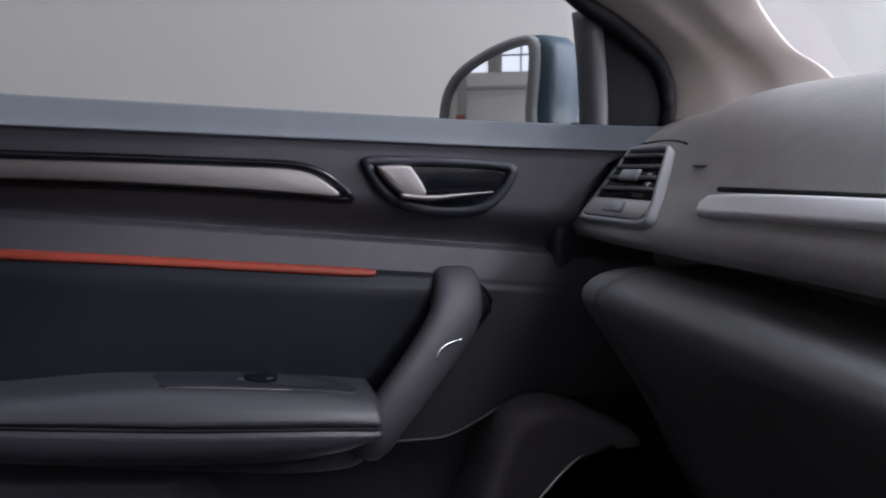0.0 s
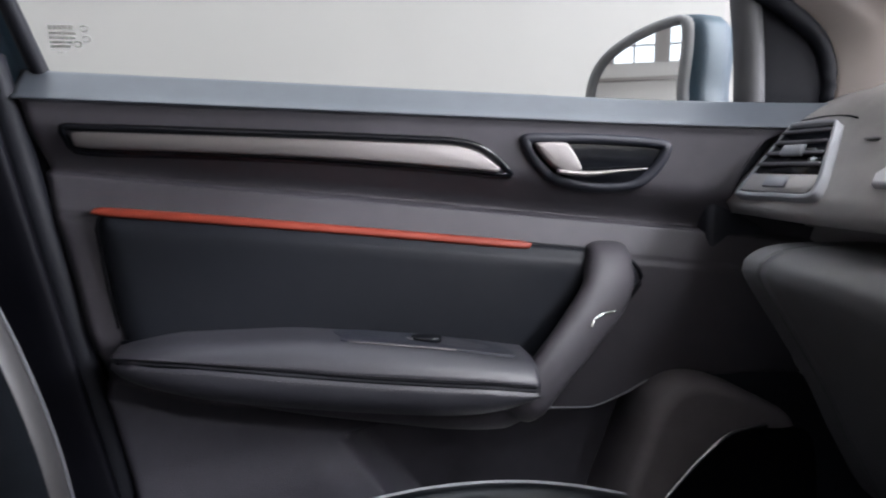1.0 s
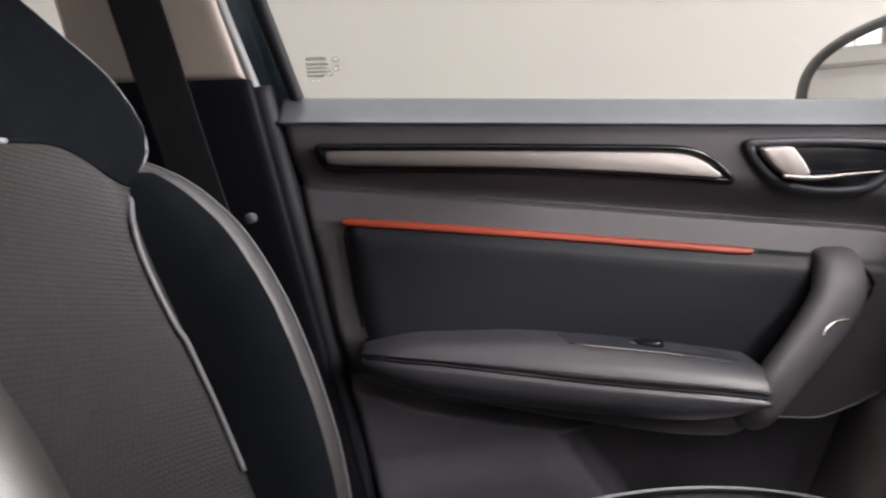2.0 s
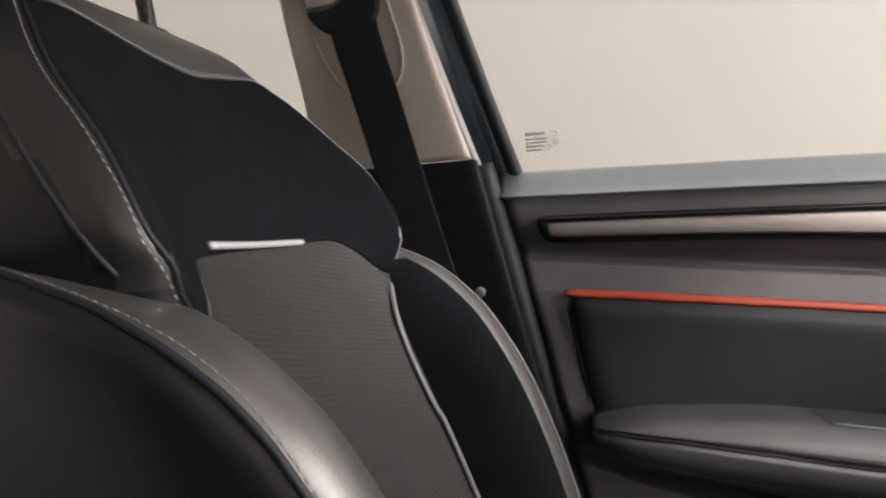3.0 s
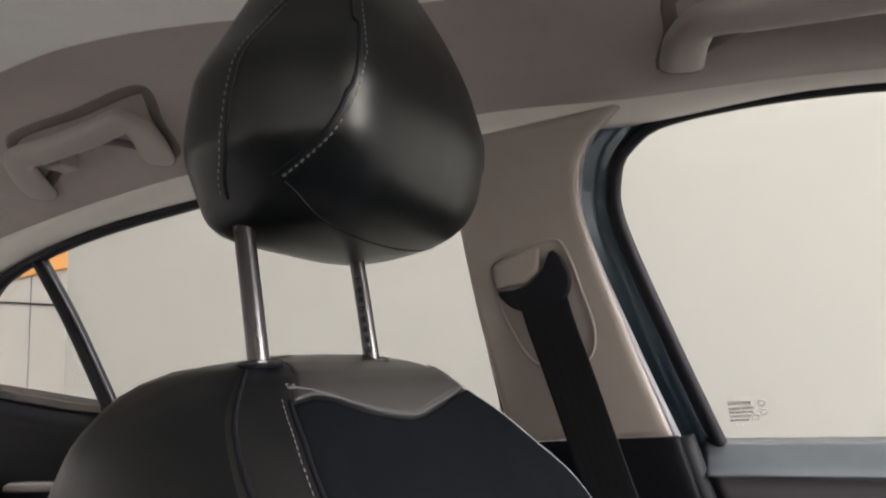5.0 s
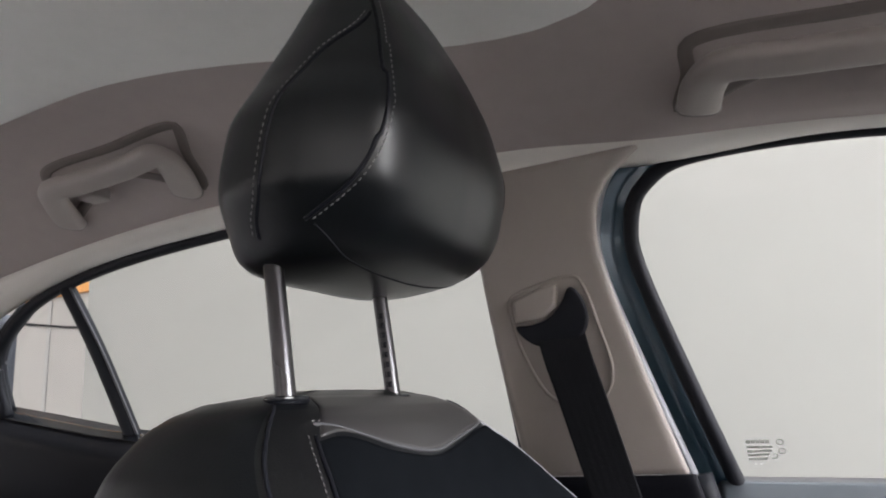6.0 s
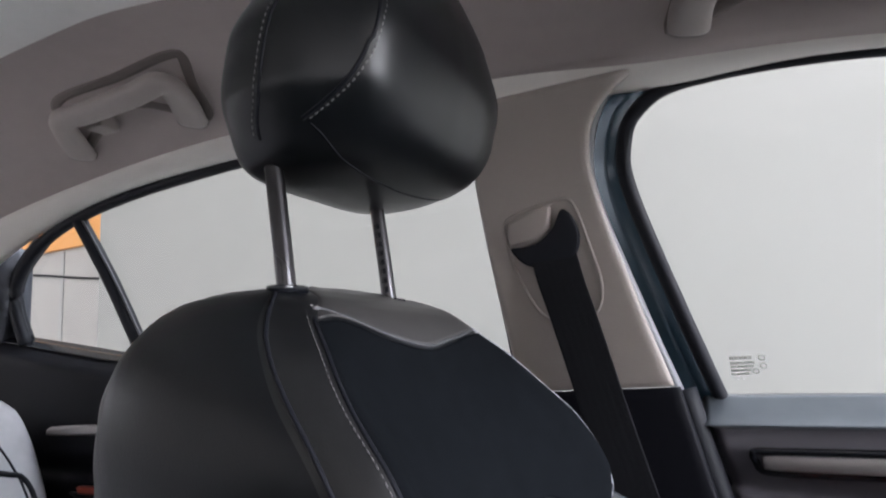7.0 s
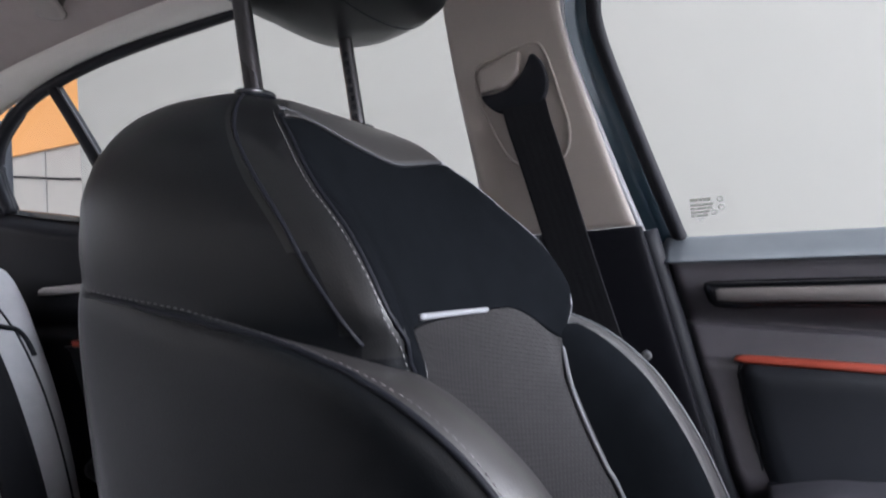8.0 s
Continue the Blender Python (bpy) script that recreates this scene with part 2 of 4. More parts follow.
def plate(outline, place, high, edge, n=64, smooth_line=True, depth=0.004):
    """A raised pad with a rounded rim: outline in two coordinates, place(a, b, h) gives the point h above the surface."""
    o = spline(outline, n, True) if smooth_line else np.array(outline, float)
    rings = [[place(a, b, -depth) for a, b in o]]
    for k in range(5):
        q = k / 4 * math.pi / 2
        rings.append([place(a, b, high - edge + edge * math.sin(q)) for a, b in inset(o, edge * (1 - math.cos(q)))])
    return loft(rings)


def ring_plate(outline, place, wide, high, n=64, depth=0.004):
    """A raised frame that follows a closed outline."""
    o = spline(outline, n, True)
    rings = []
    for d, h in ((0, -depth), (0, high * 0.6), (wide * 0.3, high), (wide * 0.7, high), (wide, high * 0.6), (wide, -depth)):
        rings.append([place(a, b, h) for a, b in inset(o, d)])
    return loft(rings, cap=False)


def block(x0, x1, y0, y1, z0, z1, bevel=0.0):
    bm = bmesh.new()
    bmesh.ops.create_cube(bm, size=1)
    for v in bm.verts:
        v.co = ((x0 + x1) / 2 + v.co.x * (x1 - x0), (y0 + y1) / 2 + v.co.y * (y1 - y0), (z0 + z1) / 2 + v.co.z * (z1 - z0))
    if bevel:
        bmesh.ops.bevel(bm, geom=list(bm.edges), offset=bevel, segments=3, profile=0.5, affect="EDGES")
    return bm


def snap(pts, tree, lift=0.001, n=60, closed=False):
    """A smooth curve laid onto a surface."""
    out = []
    for p in spline(pts, n, closed):
        hit, normal, _, _ = tree.find_nearest(Vector(p))
        away = (Vector(p) - hit).dot(normal)
        out.append(tuple(hit + normal * lift))
    return out


def stitches(curve, tree, name, parent, long=0.006, gap=0.0035, r=0.0009, material=None):
    """A row of single sewn stitches along a curve on a surface."""
    c = np.array(snap(curve, tree, r * 0.7, 400)) if tree else spline(curve, 400)
    far = np.r_[0, np.cumsum(np.linalg.norm(np.diff(c, axis=0), axis=1))]
    bm = bmesh.new()
    at = 0.0
    while at + long < far[-1]:
        ends = [Vector([np.interp(at + q * long, far, c[:, j]) for j in range(3)]) for q in (0, 0.5, 1)]
        d = (ends[2] - ends[0]).normalized()
        u = d.cross(Vector((0.3, 0.4, 0.87))).normalized()
        w = u.cross(d)
        rings = []
        for e, k in ((ends[0], 0.35), (lerp(ends[0], ends[1], 0.4), 1.0), (lerp(ends[1], ends[2], 0.6), 1.0), (ends[2], 0.35)):
            rings.append([bm.verts.new(e + (u * math.cos(q) + w * math.sin(q)) * r * k) for q in (0, 1.26, 2.51, 3.77, 5.03)])
        for ra, rb in zip(rings, rings[1:]):
            for i in range(5):
                bm.faces.new((ra[i], ra[(i + 1) % 5], rb[(i + 1) % 5], rb[i]))
        at += long + gap
    return part(name, bm, material or THREAD, parent)


# ---- hall ----
def hall_wall(name, bm, label, material=None):
    return tagged(link(name, bm, material or WALL, False), label, "wall", kind="structure")


tagged(link("floor", block(-24, 8, -10, 12, -0.2, 0.0), CONC, False), "grey polished concrete hall floor", "floor", kind="structure")
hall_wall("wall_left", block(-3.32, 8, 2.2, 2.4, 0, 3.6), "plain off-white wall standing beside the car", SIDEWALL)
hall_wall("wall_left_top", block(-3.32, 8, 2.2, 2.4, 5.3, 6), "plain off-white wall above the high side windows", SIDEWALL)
hall_wall("wall_front_low", block(8, 8.2, -10.2, 3.4, 0, 0.9), "white wall below the tall front windows")
hall_wall("wall_front_top", block(8, 8.2, -10.2, 3.4, 5.5, 6), "white wall above the tall front windows")
hall_wall("wall_front_end", block(8, 8.2, 1.9, 3.4, 0.9, 5.5), "white wall beside the tall front windows")
hall_wall("wall_back_low", block(-24.2, -24, -10.2, 12.2, 0, 4.3), "white hall wall below the high windows")
hall_wall("wall_back_top", block(-24.2, -24, -10.2, 12.2, 5.5, 6), "white hall wall above the high windows")
# unseen right wall, added solid and grey to dim the leather's reflections
hall_wall("wall_right", block(-24, 8, -10.2, -10, 0, 6), "unseen plain grey wall closing the hall's driver side", GREYW)
hall_wall("wall_far", block(-24, 8, 12.0, 12.2, 0, 6), "white hall wall at the far side")
tagged(link("ceiling", block(-24.2, 8.2, -10.2, 12.2, 6, 6.2), WALL, False), "white hall ceiling with roof lights", "ceiling", kind="structure")
wall_side = hall_wall("wall_side", block(-6.6, -3.32, 3.0, 6.0, 0, 5.2), "pale grey panelled booth with an orange band", GREYW)
part("orange_band", block(-6.62, -3.3, 2.97, 3.0, 2.0, 4.2), ORANGE, wall_side, "orange painted band", False)
part("white_sign", block(-4.95, -4.78, 2.95, 2.97, 2.3, 2.5), WALL, wall_side, "plain white sign", False)
for x in (-5.9, -4.75):
    part("panel_joint", block(x, x + 0.03, 2.99, 3.0, 0, 1.99), CONC, wall_side, smooth=False)
part("cable", tube([(-6.5, 2.985, 2.02), (-5.1, 2.985, 1.86), (-4.4, 2.985, 1.76), (-3.4, 2.985, 1.66)], 0.008, 6, 20), RUBBER, wall_side)
# unseen front windows, added as a frame for the front lamp
for n, y in enumerate(np.arange(-9.6, 2.0, 2.3)):
    win = thing("window_front_%d" % (n + 1), "tall glazed bay in the unseen hall front, added for its lamp", "window", "tall front windows", "structure")
    part("post", block(7.85, 8.1, y, y + 0.12, 0.9, 5.5), CONC, win, smooth=False)
    part("transom", block(7.9, 8.05, y + 0.12, y + 2.3, 3.1, 3.18), CONC, win, smooth=False)
# assumed high windows, added as a frame for the side lamp
for n, x in enumerate(np.arange(-3.3, 7.9, 2.2)):
    win = thing("window_left_%d" % (n + 1), "unseen high glazed bay assumed above the wall beside the car", "window", "high side windows", "structure")
    part("post", block(x, x + 0.12, 2.22, 2.38, 3.6, 5.3), CONC, win, smooth=False)
    part("transom", block(x + 0.12, x + 2.2, 2.26, 2.34, 4.4, 4.46), CONC, win, smooth=False)
for n, y in enumerate(np.arange(-8.9, 12.0, 1.9)):
    win = thing("window_%d" % (n + 1), "high hall window with a pale metal frame", "window", "high hall windows", "structure")
    part("post", block(-24.15, -23.9, y, y + 0.5, 4.3, 5.5), GREYW, win, smooth=False)
    part("mullion", block(-24.1, -24.02, y + 1.17, y + 1.23, 4.3, 5.5), CONC, win, smooth=False)
    part("transom", block(-24.1, -24.02, y + 0.5, y + 1.9, 4.86, 4.92), CONC, win, smooth=False)
bright = bpy.data.materials.new("overcast_sky")
bright.use_nodes = True
bright.node_tree.nodes["Principled BSDF"].inputs["Emission Color"].default_value = (0.9, 0.95, 1.0, 1)
bright.node_tree.nodes["Principled BSDF"].inputs["Emission Strength"].default_value = 1.2
tagged(link("backdrop", block(-26.1, -26, -14, 16, 2.5, 8), bright, False), "plain bright overcast sky outside the hall", "sky", kind="structure")
for n, x in enumerate((-21.5, -17.5, -13.0, -9.0, -4.0, 1.0, 6.0)):
    beam = thing("roof_beam", "grey painted steel roof beam", "beam", "roof beams", "structure")
    part("web", block(x, x + 0.05, -10, 2.2, 5.3, 5.95), GREYW, beam, smooth=False)
    part("flange", block(x - 0.12, x + 0.17, -10, 2.2, 5.24, 5.3), GREYW, beam, smooth=False)
column = thing("hall_column", "grey steel column against the hall wall", "column")
part("shaft", block(-23.55, -23.25, 5.6, 5.9, 0, 5.3), GREYW, column, smooth=False)
part("red_box", block(-23.25, -23.1, 5.6, 5.9, 2.4, 2.7), RED, column, "red alarm box", False)
rail = thing("crane_rail", "white painted rail below the high windows", "rail")
part("beam", block(-23.98, -23.6, -10, 12, 3.75, 4.1), WALL, rail, smooth=False)
part("lip", block(-23.95, -23.5, -10, 12, 3.65, 3.75), GREYW, rail, smooth=False)
heater = thing("heater_unit", "pale heater unit with two round grilles", "heater")
part("body", block(-23.2, -22.6, 3.9, 4.6, 0.0, 2.3, 0.03), BEIGE, heater)
for z in (1.25, 1.95):
    part("grille", tube([(-22.58, 4.25 + 0.24 * math.cos(a), z + 0.24 * math.sin(a)) for a in np.linspace(0, 6.28, 13)[:-1]], 0.05, 6, 30, True, up=(1, 0, 0)), GREYW, heater)

# ---- car shell ----
YC = 0.385
tagged(link("car_floor", sheet(lambda u, v: (lerp(-1.7, 1.0, u), lerp(-0.7, 0.78, v), 0.30 + 0.12 * math.exp(-((lerp(-0.7, 0.78, v) - 0.02) / 0.12) ** 2)), 10, 40, 0.03, (0, 0, -1)), CARPET), "black carpeted car floor", "floor", kind="structure")
tagged(link("car_side_right", block(-1.7, -0.5, -0.74, -0.70, 0.25, 0.95, 0.02), HARD), "plain black trim on the far side of the car", "wall", kind="structure")
# unseen side, added closed to keep driver-side light off the seat
tagged(link("car_side_driver", block(-0.495, 0.995, -0.76, -0.70, 0.25, 0.95, 0.02), HARD), "plain black panel closing the unseen driver side", "wall", kind="structure")
tagged(link("car_side_back", block(-1.78, -1.72, -0.7, 0.7, 0.25, 0.98, 0.02), HARD), "plain black rear wall of the cabin", "wall", kind="structure")
tagged(link("car_side_front", block(1.0, 1.06, -0.7, 0.78, 0.25, 0.95, 0.02), HARD), "plain black wall under the windscreen", "wall", kind="structure")

tagged(link("car_side_footwell", block(0.405, 1.0, 0.748, 0.79, 0.25, 0.935, 0.01), HARD), "plain black footwell side trim", "wall", kind="structure")

# ---- car: front door ----


def belt_z(x):
    return 0.969 - 0.03 * (x + 0.38)


def ledge_z(x):
    return 0.868 - 0.1 * (x + 0.36)


def recess_top(x):
    return table(x, [-0.4, -0.3, -0.08, 0.0, 0.1, 0.185, 0.256, 0.31, 0.34, 0.5], [0.51, 0.52, 0.555, 0.565, 0.568, 0.571, 0.568, 0.585, 0.60, 0.61])


def door_y(x, z):
    """The inner face of the front door: sill shelf, waist fold, padded field, map pocket and speaker pod."""
    zb, zl = belt_z(x), ledge_z(x)
    if z > zb - 0.027:
        y = 0.757 + 0.036 * (z - zb + 0.027) / 0.033
    else:
        y = 0.757
    y -= 0.002 * math.exp(-((z - zb + 0.027) / 0.006) ** 2)
    y += 0.03 * step(zl + 0.06, zl + 0.003, z) ** 1.5
    y -= 0.016 * step(zl + 0.0025, zl - 0.003, z)
    y -= 0.011 * min(1.0, max(0.0, (zl - 0.002 - z) / 0.036))
    y -= 0.003 * step(zl - 0.042, zl - 0.052, z)
    y -= 0.007 * step(0.79, 0.675, z) * step(0.585, 0.665, z) * step(0.26, 0.12, x)
    fade = step(0.5, 0.72, z)
    y -= 0.85 * max(0.0, x - 0.27) ** 2 * fade
    zr = recess_top(x)
    edge = -0.05 + (0.557 - z) * 0.75
    deep = 0.09 * step(zr, zr - 0.02, z) * step(edge - 0.008, edge + 0.014, x)
    bulge = 0.012 * step(zr + 0.01, zr - 0.05, z) * (1 - step(edge - 0.06, edge + 0.02, x))
    low = table(x, [-0.4, -0.289, -0.224, -0.132, -0.037, 0.084, 0.19], [0.65, 0.624, 0.601, 0.584, 0.57, 0.56, 0.56])
    under = step(0.1, -0.02, x) * (0.022 * step(low + 0.06, low + 0.004, z) - 0.03 * step(low + 0.003, low - 0.012, z))
    return y + deep - bulge * step(-0.33, -0.26, x) + under


def on_door(a, b, h):
    return (a, door_y(a, b) - h, b)


def door_rear(z):
    return -0.388 + (0.968 - z) * 0.215


def door_point(u, v):
    x = lerp(door_rear(0.9), 0.545, u)
    z = lerp(0.34, belt_z(x) + 0.006, v)
    x = lerp(door_rear(z), table(z, [0.34, 0.79, 0.815, 0.83, 0.9, 0.925, 0.97], [0.545, 0.545, 0.445, 0.43, 0.46, 0.51, 0.545]), u)
    return (x, door_y(x, z) + 0.02 * (1 - min(1.0, u / 0.016)) ** 2, z)


front_door = thing("front_door", "closed black car door with a red accent line and leather armrest", "car door")
skin = sheet(door_point, 180, 340, 0.06)
lining = part("door_skin", skin, SOFT, front_door)
lining.data.materials.append(LOWER)
for face in lining.data.polygons:
    if face.center.z < table(face.center.x, [-0.4, -0.289, -0.224, -0.132, -0.037, 0.084, 0.133, 0.19, 0.242, 0.292, 0.34, 0.55], [0.65, 0.624, 0.601, 0.584, 0.57, 0.56, 0.565, 0.569, 0.565, 0.58, 0.597, 0.6]):
        face.material_index = 1
part("sill_cap", sheet(lambda u, v: (lambda x: (lambda z: (x, door_y(x, z) - 0.004, z))(belt_z(x) + lerp(-0.0262, 0.007, v)))(lerp(door_rear(0.96) + 0.004, 0.545, u)), 160, 12, 0.003), SILL, front_door, "smooth dark sill cap")
part("decor_strip", plate([(-0.326, 0.908), (-0.325, 0.899), (-0.316, 0.893), (-0.22, 0.889), (-0.1, 0.884), (0.02, 0.876), (0.1, 0.869), (0.138, 0.866), (0.13, 0.876), (0.112, 0.889), (0.085, 0.896), (0.03, 0.899), (-0.1, 0.9035), (-0.22, 0.907), (-0.3, 0.909)], lambda a, b, h: on_door(a, b, h + (0.25 * (0.901 - 0.055 * (a + 0.32) - b) if h > 0 else 0)), 0.007, 0.002, 120), ALU, front_door, "satin aluminium strip")
part("strip_surround", ring_plate([(-0.338, 0.917), (-0.336, 0.898), (-0.322, 0.885), (-0.22, 0.881), (-0.1, 0.876), (0.02, 0.868), (0.1, 0.861), (0.155, 0.858), (0.142, 0.88), (0.118, 0.897), (0.088, 0.905), (0.03, 0.908), (-0.1, 0.9125), (-0.22, 0.916), (-0.31, 0.918)], on_door, 0.008, 0.003, 120), GLOSS, front_door)
PANEL = [(-0.306, 0.815), (-0.289, 0.824), (-0.2, 0.816), (-0.06, 0.803), (0.06, 0.79), (0.173, 0.779), (0.27, 0.768), (0.305, 0.758), (0.322, 0.733), (0.30, 0.70), (0.26, 0.65), (0.2, 0.62), (0, 0.63), (-0.2, 0.65), (-0.278, 0.66), (-0.293, 0.72), (-0.305, 0.79)]


def insert_point(u, v):
    top = table(lerp(-0.309, 0.306, u), [-0.311, -0.2, -0.06, 0.06, 0.173, 0.27, 0.306], [0.826, 0.816, 0.803, 0.79, 0.779, 0.768, 0.757])
    z = lerp(0.63, top, v)
    xl = table(z, [0.63, 0.66, 0.72, 0.79, 0.826], [-0.272, -0.278, -0.293, -0.305, -0.311])
    xl += 0.024 * (1 - math.sqrt(1 - (1 - min(1.0, (top - z) / 0.024)) ** 2))
    xr = table(z, [0.63, 0.65, 0.70, 0.733, 0.758, 0.83], [0.2, 0.26, 0.30, 0.318, 0.309, 0.305])
    x = lerp(xl, xr, u)
    near = max(0.0, min(x - xl, xr - x, top - z))
    return on_door(x, z, 0.013 * math.sqrt(1 - (1 - min(1.0, near / 0.032)) ** 2))


part("insert_panel", sheet(insert_point, 90, 50, 0.02), INSERT, front_door, "padded black insert")
part("panel_joint", tube([on_door(a, b, 0.0005) for a, b in PANEL], 0.0028, 6, 140, True), RUBBER, front_door)
part("accent_line", plate([(-0.309, 0.8285), (-0.303, 0.8205), (-0.2, 0.8105), (-0.06, 0.797), (0.06, 0.7845), (0.165, 0.774), (0.178, 0.779), (0.165, 0.783), (0.06, 0.794), (-0.06, 0.8065), (-0.2, 0.8205), (-0.29, 0.8285)], on_door, 0.0105, 0.004, 120), RED, front_door, "red accent strip")


def arm_top(x):
    return table(x, [-0.287, -0.255, -0.212, -0.124, -0.04, 0.068, 0.187], [0.681, 0.689, 0.694, 0.694, 0.688, 0.675, 0.655])


def arm_face(x):
    """How far the armrest stands into the cabin."""
    return table(x, [-0.287, -0.27, -0.23, -0.17, -0.08, 0.02, 0.16], [0.703, 0.688, 0.674, 0.666, 0.660, 0.655, 0.653])


def arm_seam(x):
    return table(x, [-0.287, -0.26, -0.211, -0.121, -0.04, 0.051, 0.123, 0.16], [0.674, 0.676, 0.674, 0.664, 0.654, 0.644, 0.636, 0.631])


def arm_base(x):
    return table(x, [-0.287, -0.275, -0.255, -0.226, -0.187, -0.1, -0.01, 0.085, 0.125, 0.16], [0.656, 0.65, 0.643, 0.636, 0.628, 0.616, 0.606, 0.599, 0.603, 0.615])


arm = []
for x in np.linspace(-0.287, 0.16, 70):
    zt, f, zs, zb = arm_top(x), arm_face(x), arm_seam(x), arm_base(x)
    sec = [(0.775, zt), (0.745, zt), (lerp(f, 0.745, 0.6), zt), (lerp(f, 0.745, 0.35), zt - 0.0015), (f + 0.017, lerp(zt, zs, 0.2)), (f + 0.006, lerp(zt, zs, 0.46)), (f + 0.0015, lerp(zt, zs, 0.72)), (f, zs + 0.006), (f + 0.0015, zs + 0.0035), (f + 0.005, zs + 0.002), (f + 0.001, zs), (f + 0.005, zs - 0.002), (f + 0.0015, zs - 0.0035), (f - 0.001, zs - 0.007), (f + 0.001, lerp(zs, zb, 0.5)), (f + 0.012, lerp(zs, zb, 0.8)), (f + 0.035, zb), (0.775, zb - 0.002)]
    arm.append([(x, y, z) for y, z in spline(sec, 76)])
arm_bm = loft(arm)
arm_tree = BVHTree.FromBMesh(arm_bm)
# black tubes laid in the seam grooves to put in their shade
for lift in (0.002, -0.002):
    part("groove_shade", tube([(x, arm_face(x) + 0.0035, arm_seam(x) + lift) for x in np.linspace(-0.28, 0.155, 12)], 0.0013, 6, 60), RUBBER, front_door)
part("armrest", arm_bm, DOORSKIN, front_door, "stitched leather armrest")
# black tube for the shadow gap between insert and armrest
part("armrest_gap_shade", tube([(x, door_y(x, arm_top(x)) - 0.007, arm_top(x) + 0.0015) for x in np.linspace(-0.286, 0.18, 14)], 0.0022, 6, 60), RUBBER, front_door)
part("switch_plate", plate([(-0.05, 0.736), (-0.052, 0.7), (-0.04, 0.688), (0.1, 0.682), (0.14, 0.686), (0.13, 0.722), (0.08, 0.737)], lambda a, b, h: (a, b, arm_top(a) + h - 0.0035), 0.004, 0.002, 60, True, 0.01), HARD, front_door, "black window switch plate")
part("window_switch", plate([(0.03, 0.722), (0.03, 0.706), (0.055, 0.704), (0.06, 0.72)], lambda a, b, h: (a, b, arm_top(a) - 0.001 + h * (1 + (a - 0.03) * 20)), 0.0045, 0.002, 30), GLOSS, front_door)
part("switch_icon", plate([(0.022, 0.714), (0.022, 0.709), (0.029, 0.708), (0.029, 0.714)], lambda a, b, h: (a, b, arm_top(a) + 0.0005 + h), 0.001, 0.0005, 12), ALU, front_door)
part("switch_line", tube([(-0.045, 0.687, arm_top(-0.045) - 0.0008), (0.05, 0.683, arm_top(0.05) - 0.0008), (0.135, 0.686, arm_top(0.135) - 0.0008)], 0.0007, 6, 20), ALU, front_door)
for lift in (0.0065, -0.0065):
    stitches([(x, arm_face(x) - 0.004, arm_seam(x) + lift) for x in np.linspace(-0.25, 0.16, 9)], arm_tree, "stitching", front_door, 0.004, 0.003, 0.0006, SOFT)

grip = []
path = spline([(0.276, 0.764, 0.766), (0.274, 0.744, 0.755), (0.261, 0.724, 0.722), (0.222, 0.704, 0.681), (0.184, 0.689, 0.644), (0.157, 0.685, 0.614), (0.147, 0.7, 0.602)], 40)
wide = np.interp(np.linspace(0, 1, 40), [0, 0.2, 0.5, 0.85, 1], [0.028, 0.032, 0.027, 0.024, 0.027])
for i, p in enumerate(path):
    d = Vector(path[min(i + 1, 39)] - path[max(i - 1, 0)]).normalized()
    s = d.cross(Vector((0, 1, 0))).normalized()
    w = s.cross(d)
    grip.append([Vector(p) + s * math.copysign(abs(math.cos(q)) ** 0.7, math.cos(q)) * wide[i] + w * math.copysign(abs(math.sin(q)) ** 0.8, math.sin(q)) * 0.016 for q in np.linspace(0, 2 * math.pi, 20, endpoint=False)])
grip_bm = loft(grip)
grip_tree = BVHTree.FromBMesh(grip_bm)
part("pull_handle", grip_bm, SOFT, front_door, "slanted black pull handle")
part("handle_accent", tube(snap([(0.231, 0.69, 0.689), (0.237, 0.69, 0.699), (0.25, 0.692, 0.7045), (0.268, 0.70, 0.7055)], grip_tree, 0.001, 20), 0.0016, 8, 30), CHROME, front_door, "bright metal accent")
base = []
for x in np.linspace(-0.26, 0.19, 50):
    zt = max(0.63, arm_base(min(x, 0.1)) + 0.012)
    zb = table(x, [-0.26, -0.2, -0.1, 0.0, 0.08, 0.133, 0.166, 0.19], [0.642, 0.618, 0.594, 0.577, 0.567, 0.566, 0.582, 0.602])
    front = table(x, [-0.26, -0.2, -0.1, 0.0, 0.06, 0.12, 0.17, 0.19], [0.735, 0.722, 0.71, 0.703, 0.697, 0.69, 0.69, 0.71])
    base.append([(x, y, z) for y, z in spline([(0.765, zt), (front + 0.004, zt), (front, lerp(zb, zt, 0.6)), (front + 0.008, lerp(zb, zt, 0.2)), (front + 0.03, zb), (0.765, zb + 0.004)], 30)])
part("grip_base", loft(base), SOFT, front_door)
part("lower_joint", tube([on_door(x, recess_top(x) + 0.002, 0.001) for x in np.linspace(0.17, 0.335, 14)], 0.0012, 6, 40), PIPING, front_door)
part("speaker_pod", plate([(0.312, 0.555), (0.324, 0.586), (0.346, 0.607), (0.38, 0.614), (0.42, 0.605), (0.46, 0.586), (0.51, 0.55), (0.52, 0.45), (0.5, 0.36), (0.38, 0.345), (0.262, 0.36), (0.272, 0.44), (0.296, 0.51)], lambda a, b, h: (a, 0.765 - h, b), 0.07, 0.016, 120, True, 0.03), POD, front_door, "rounded black speaker pod")
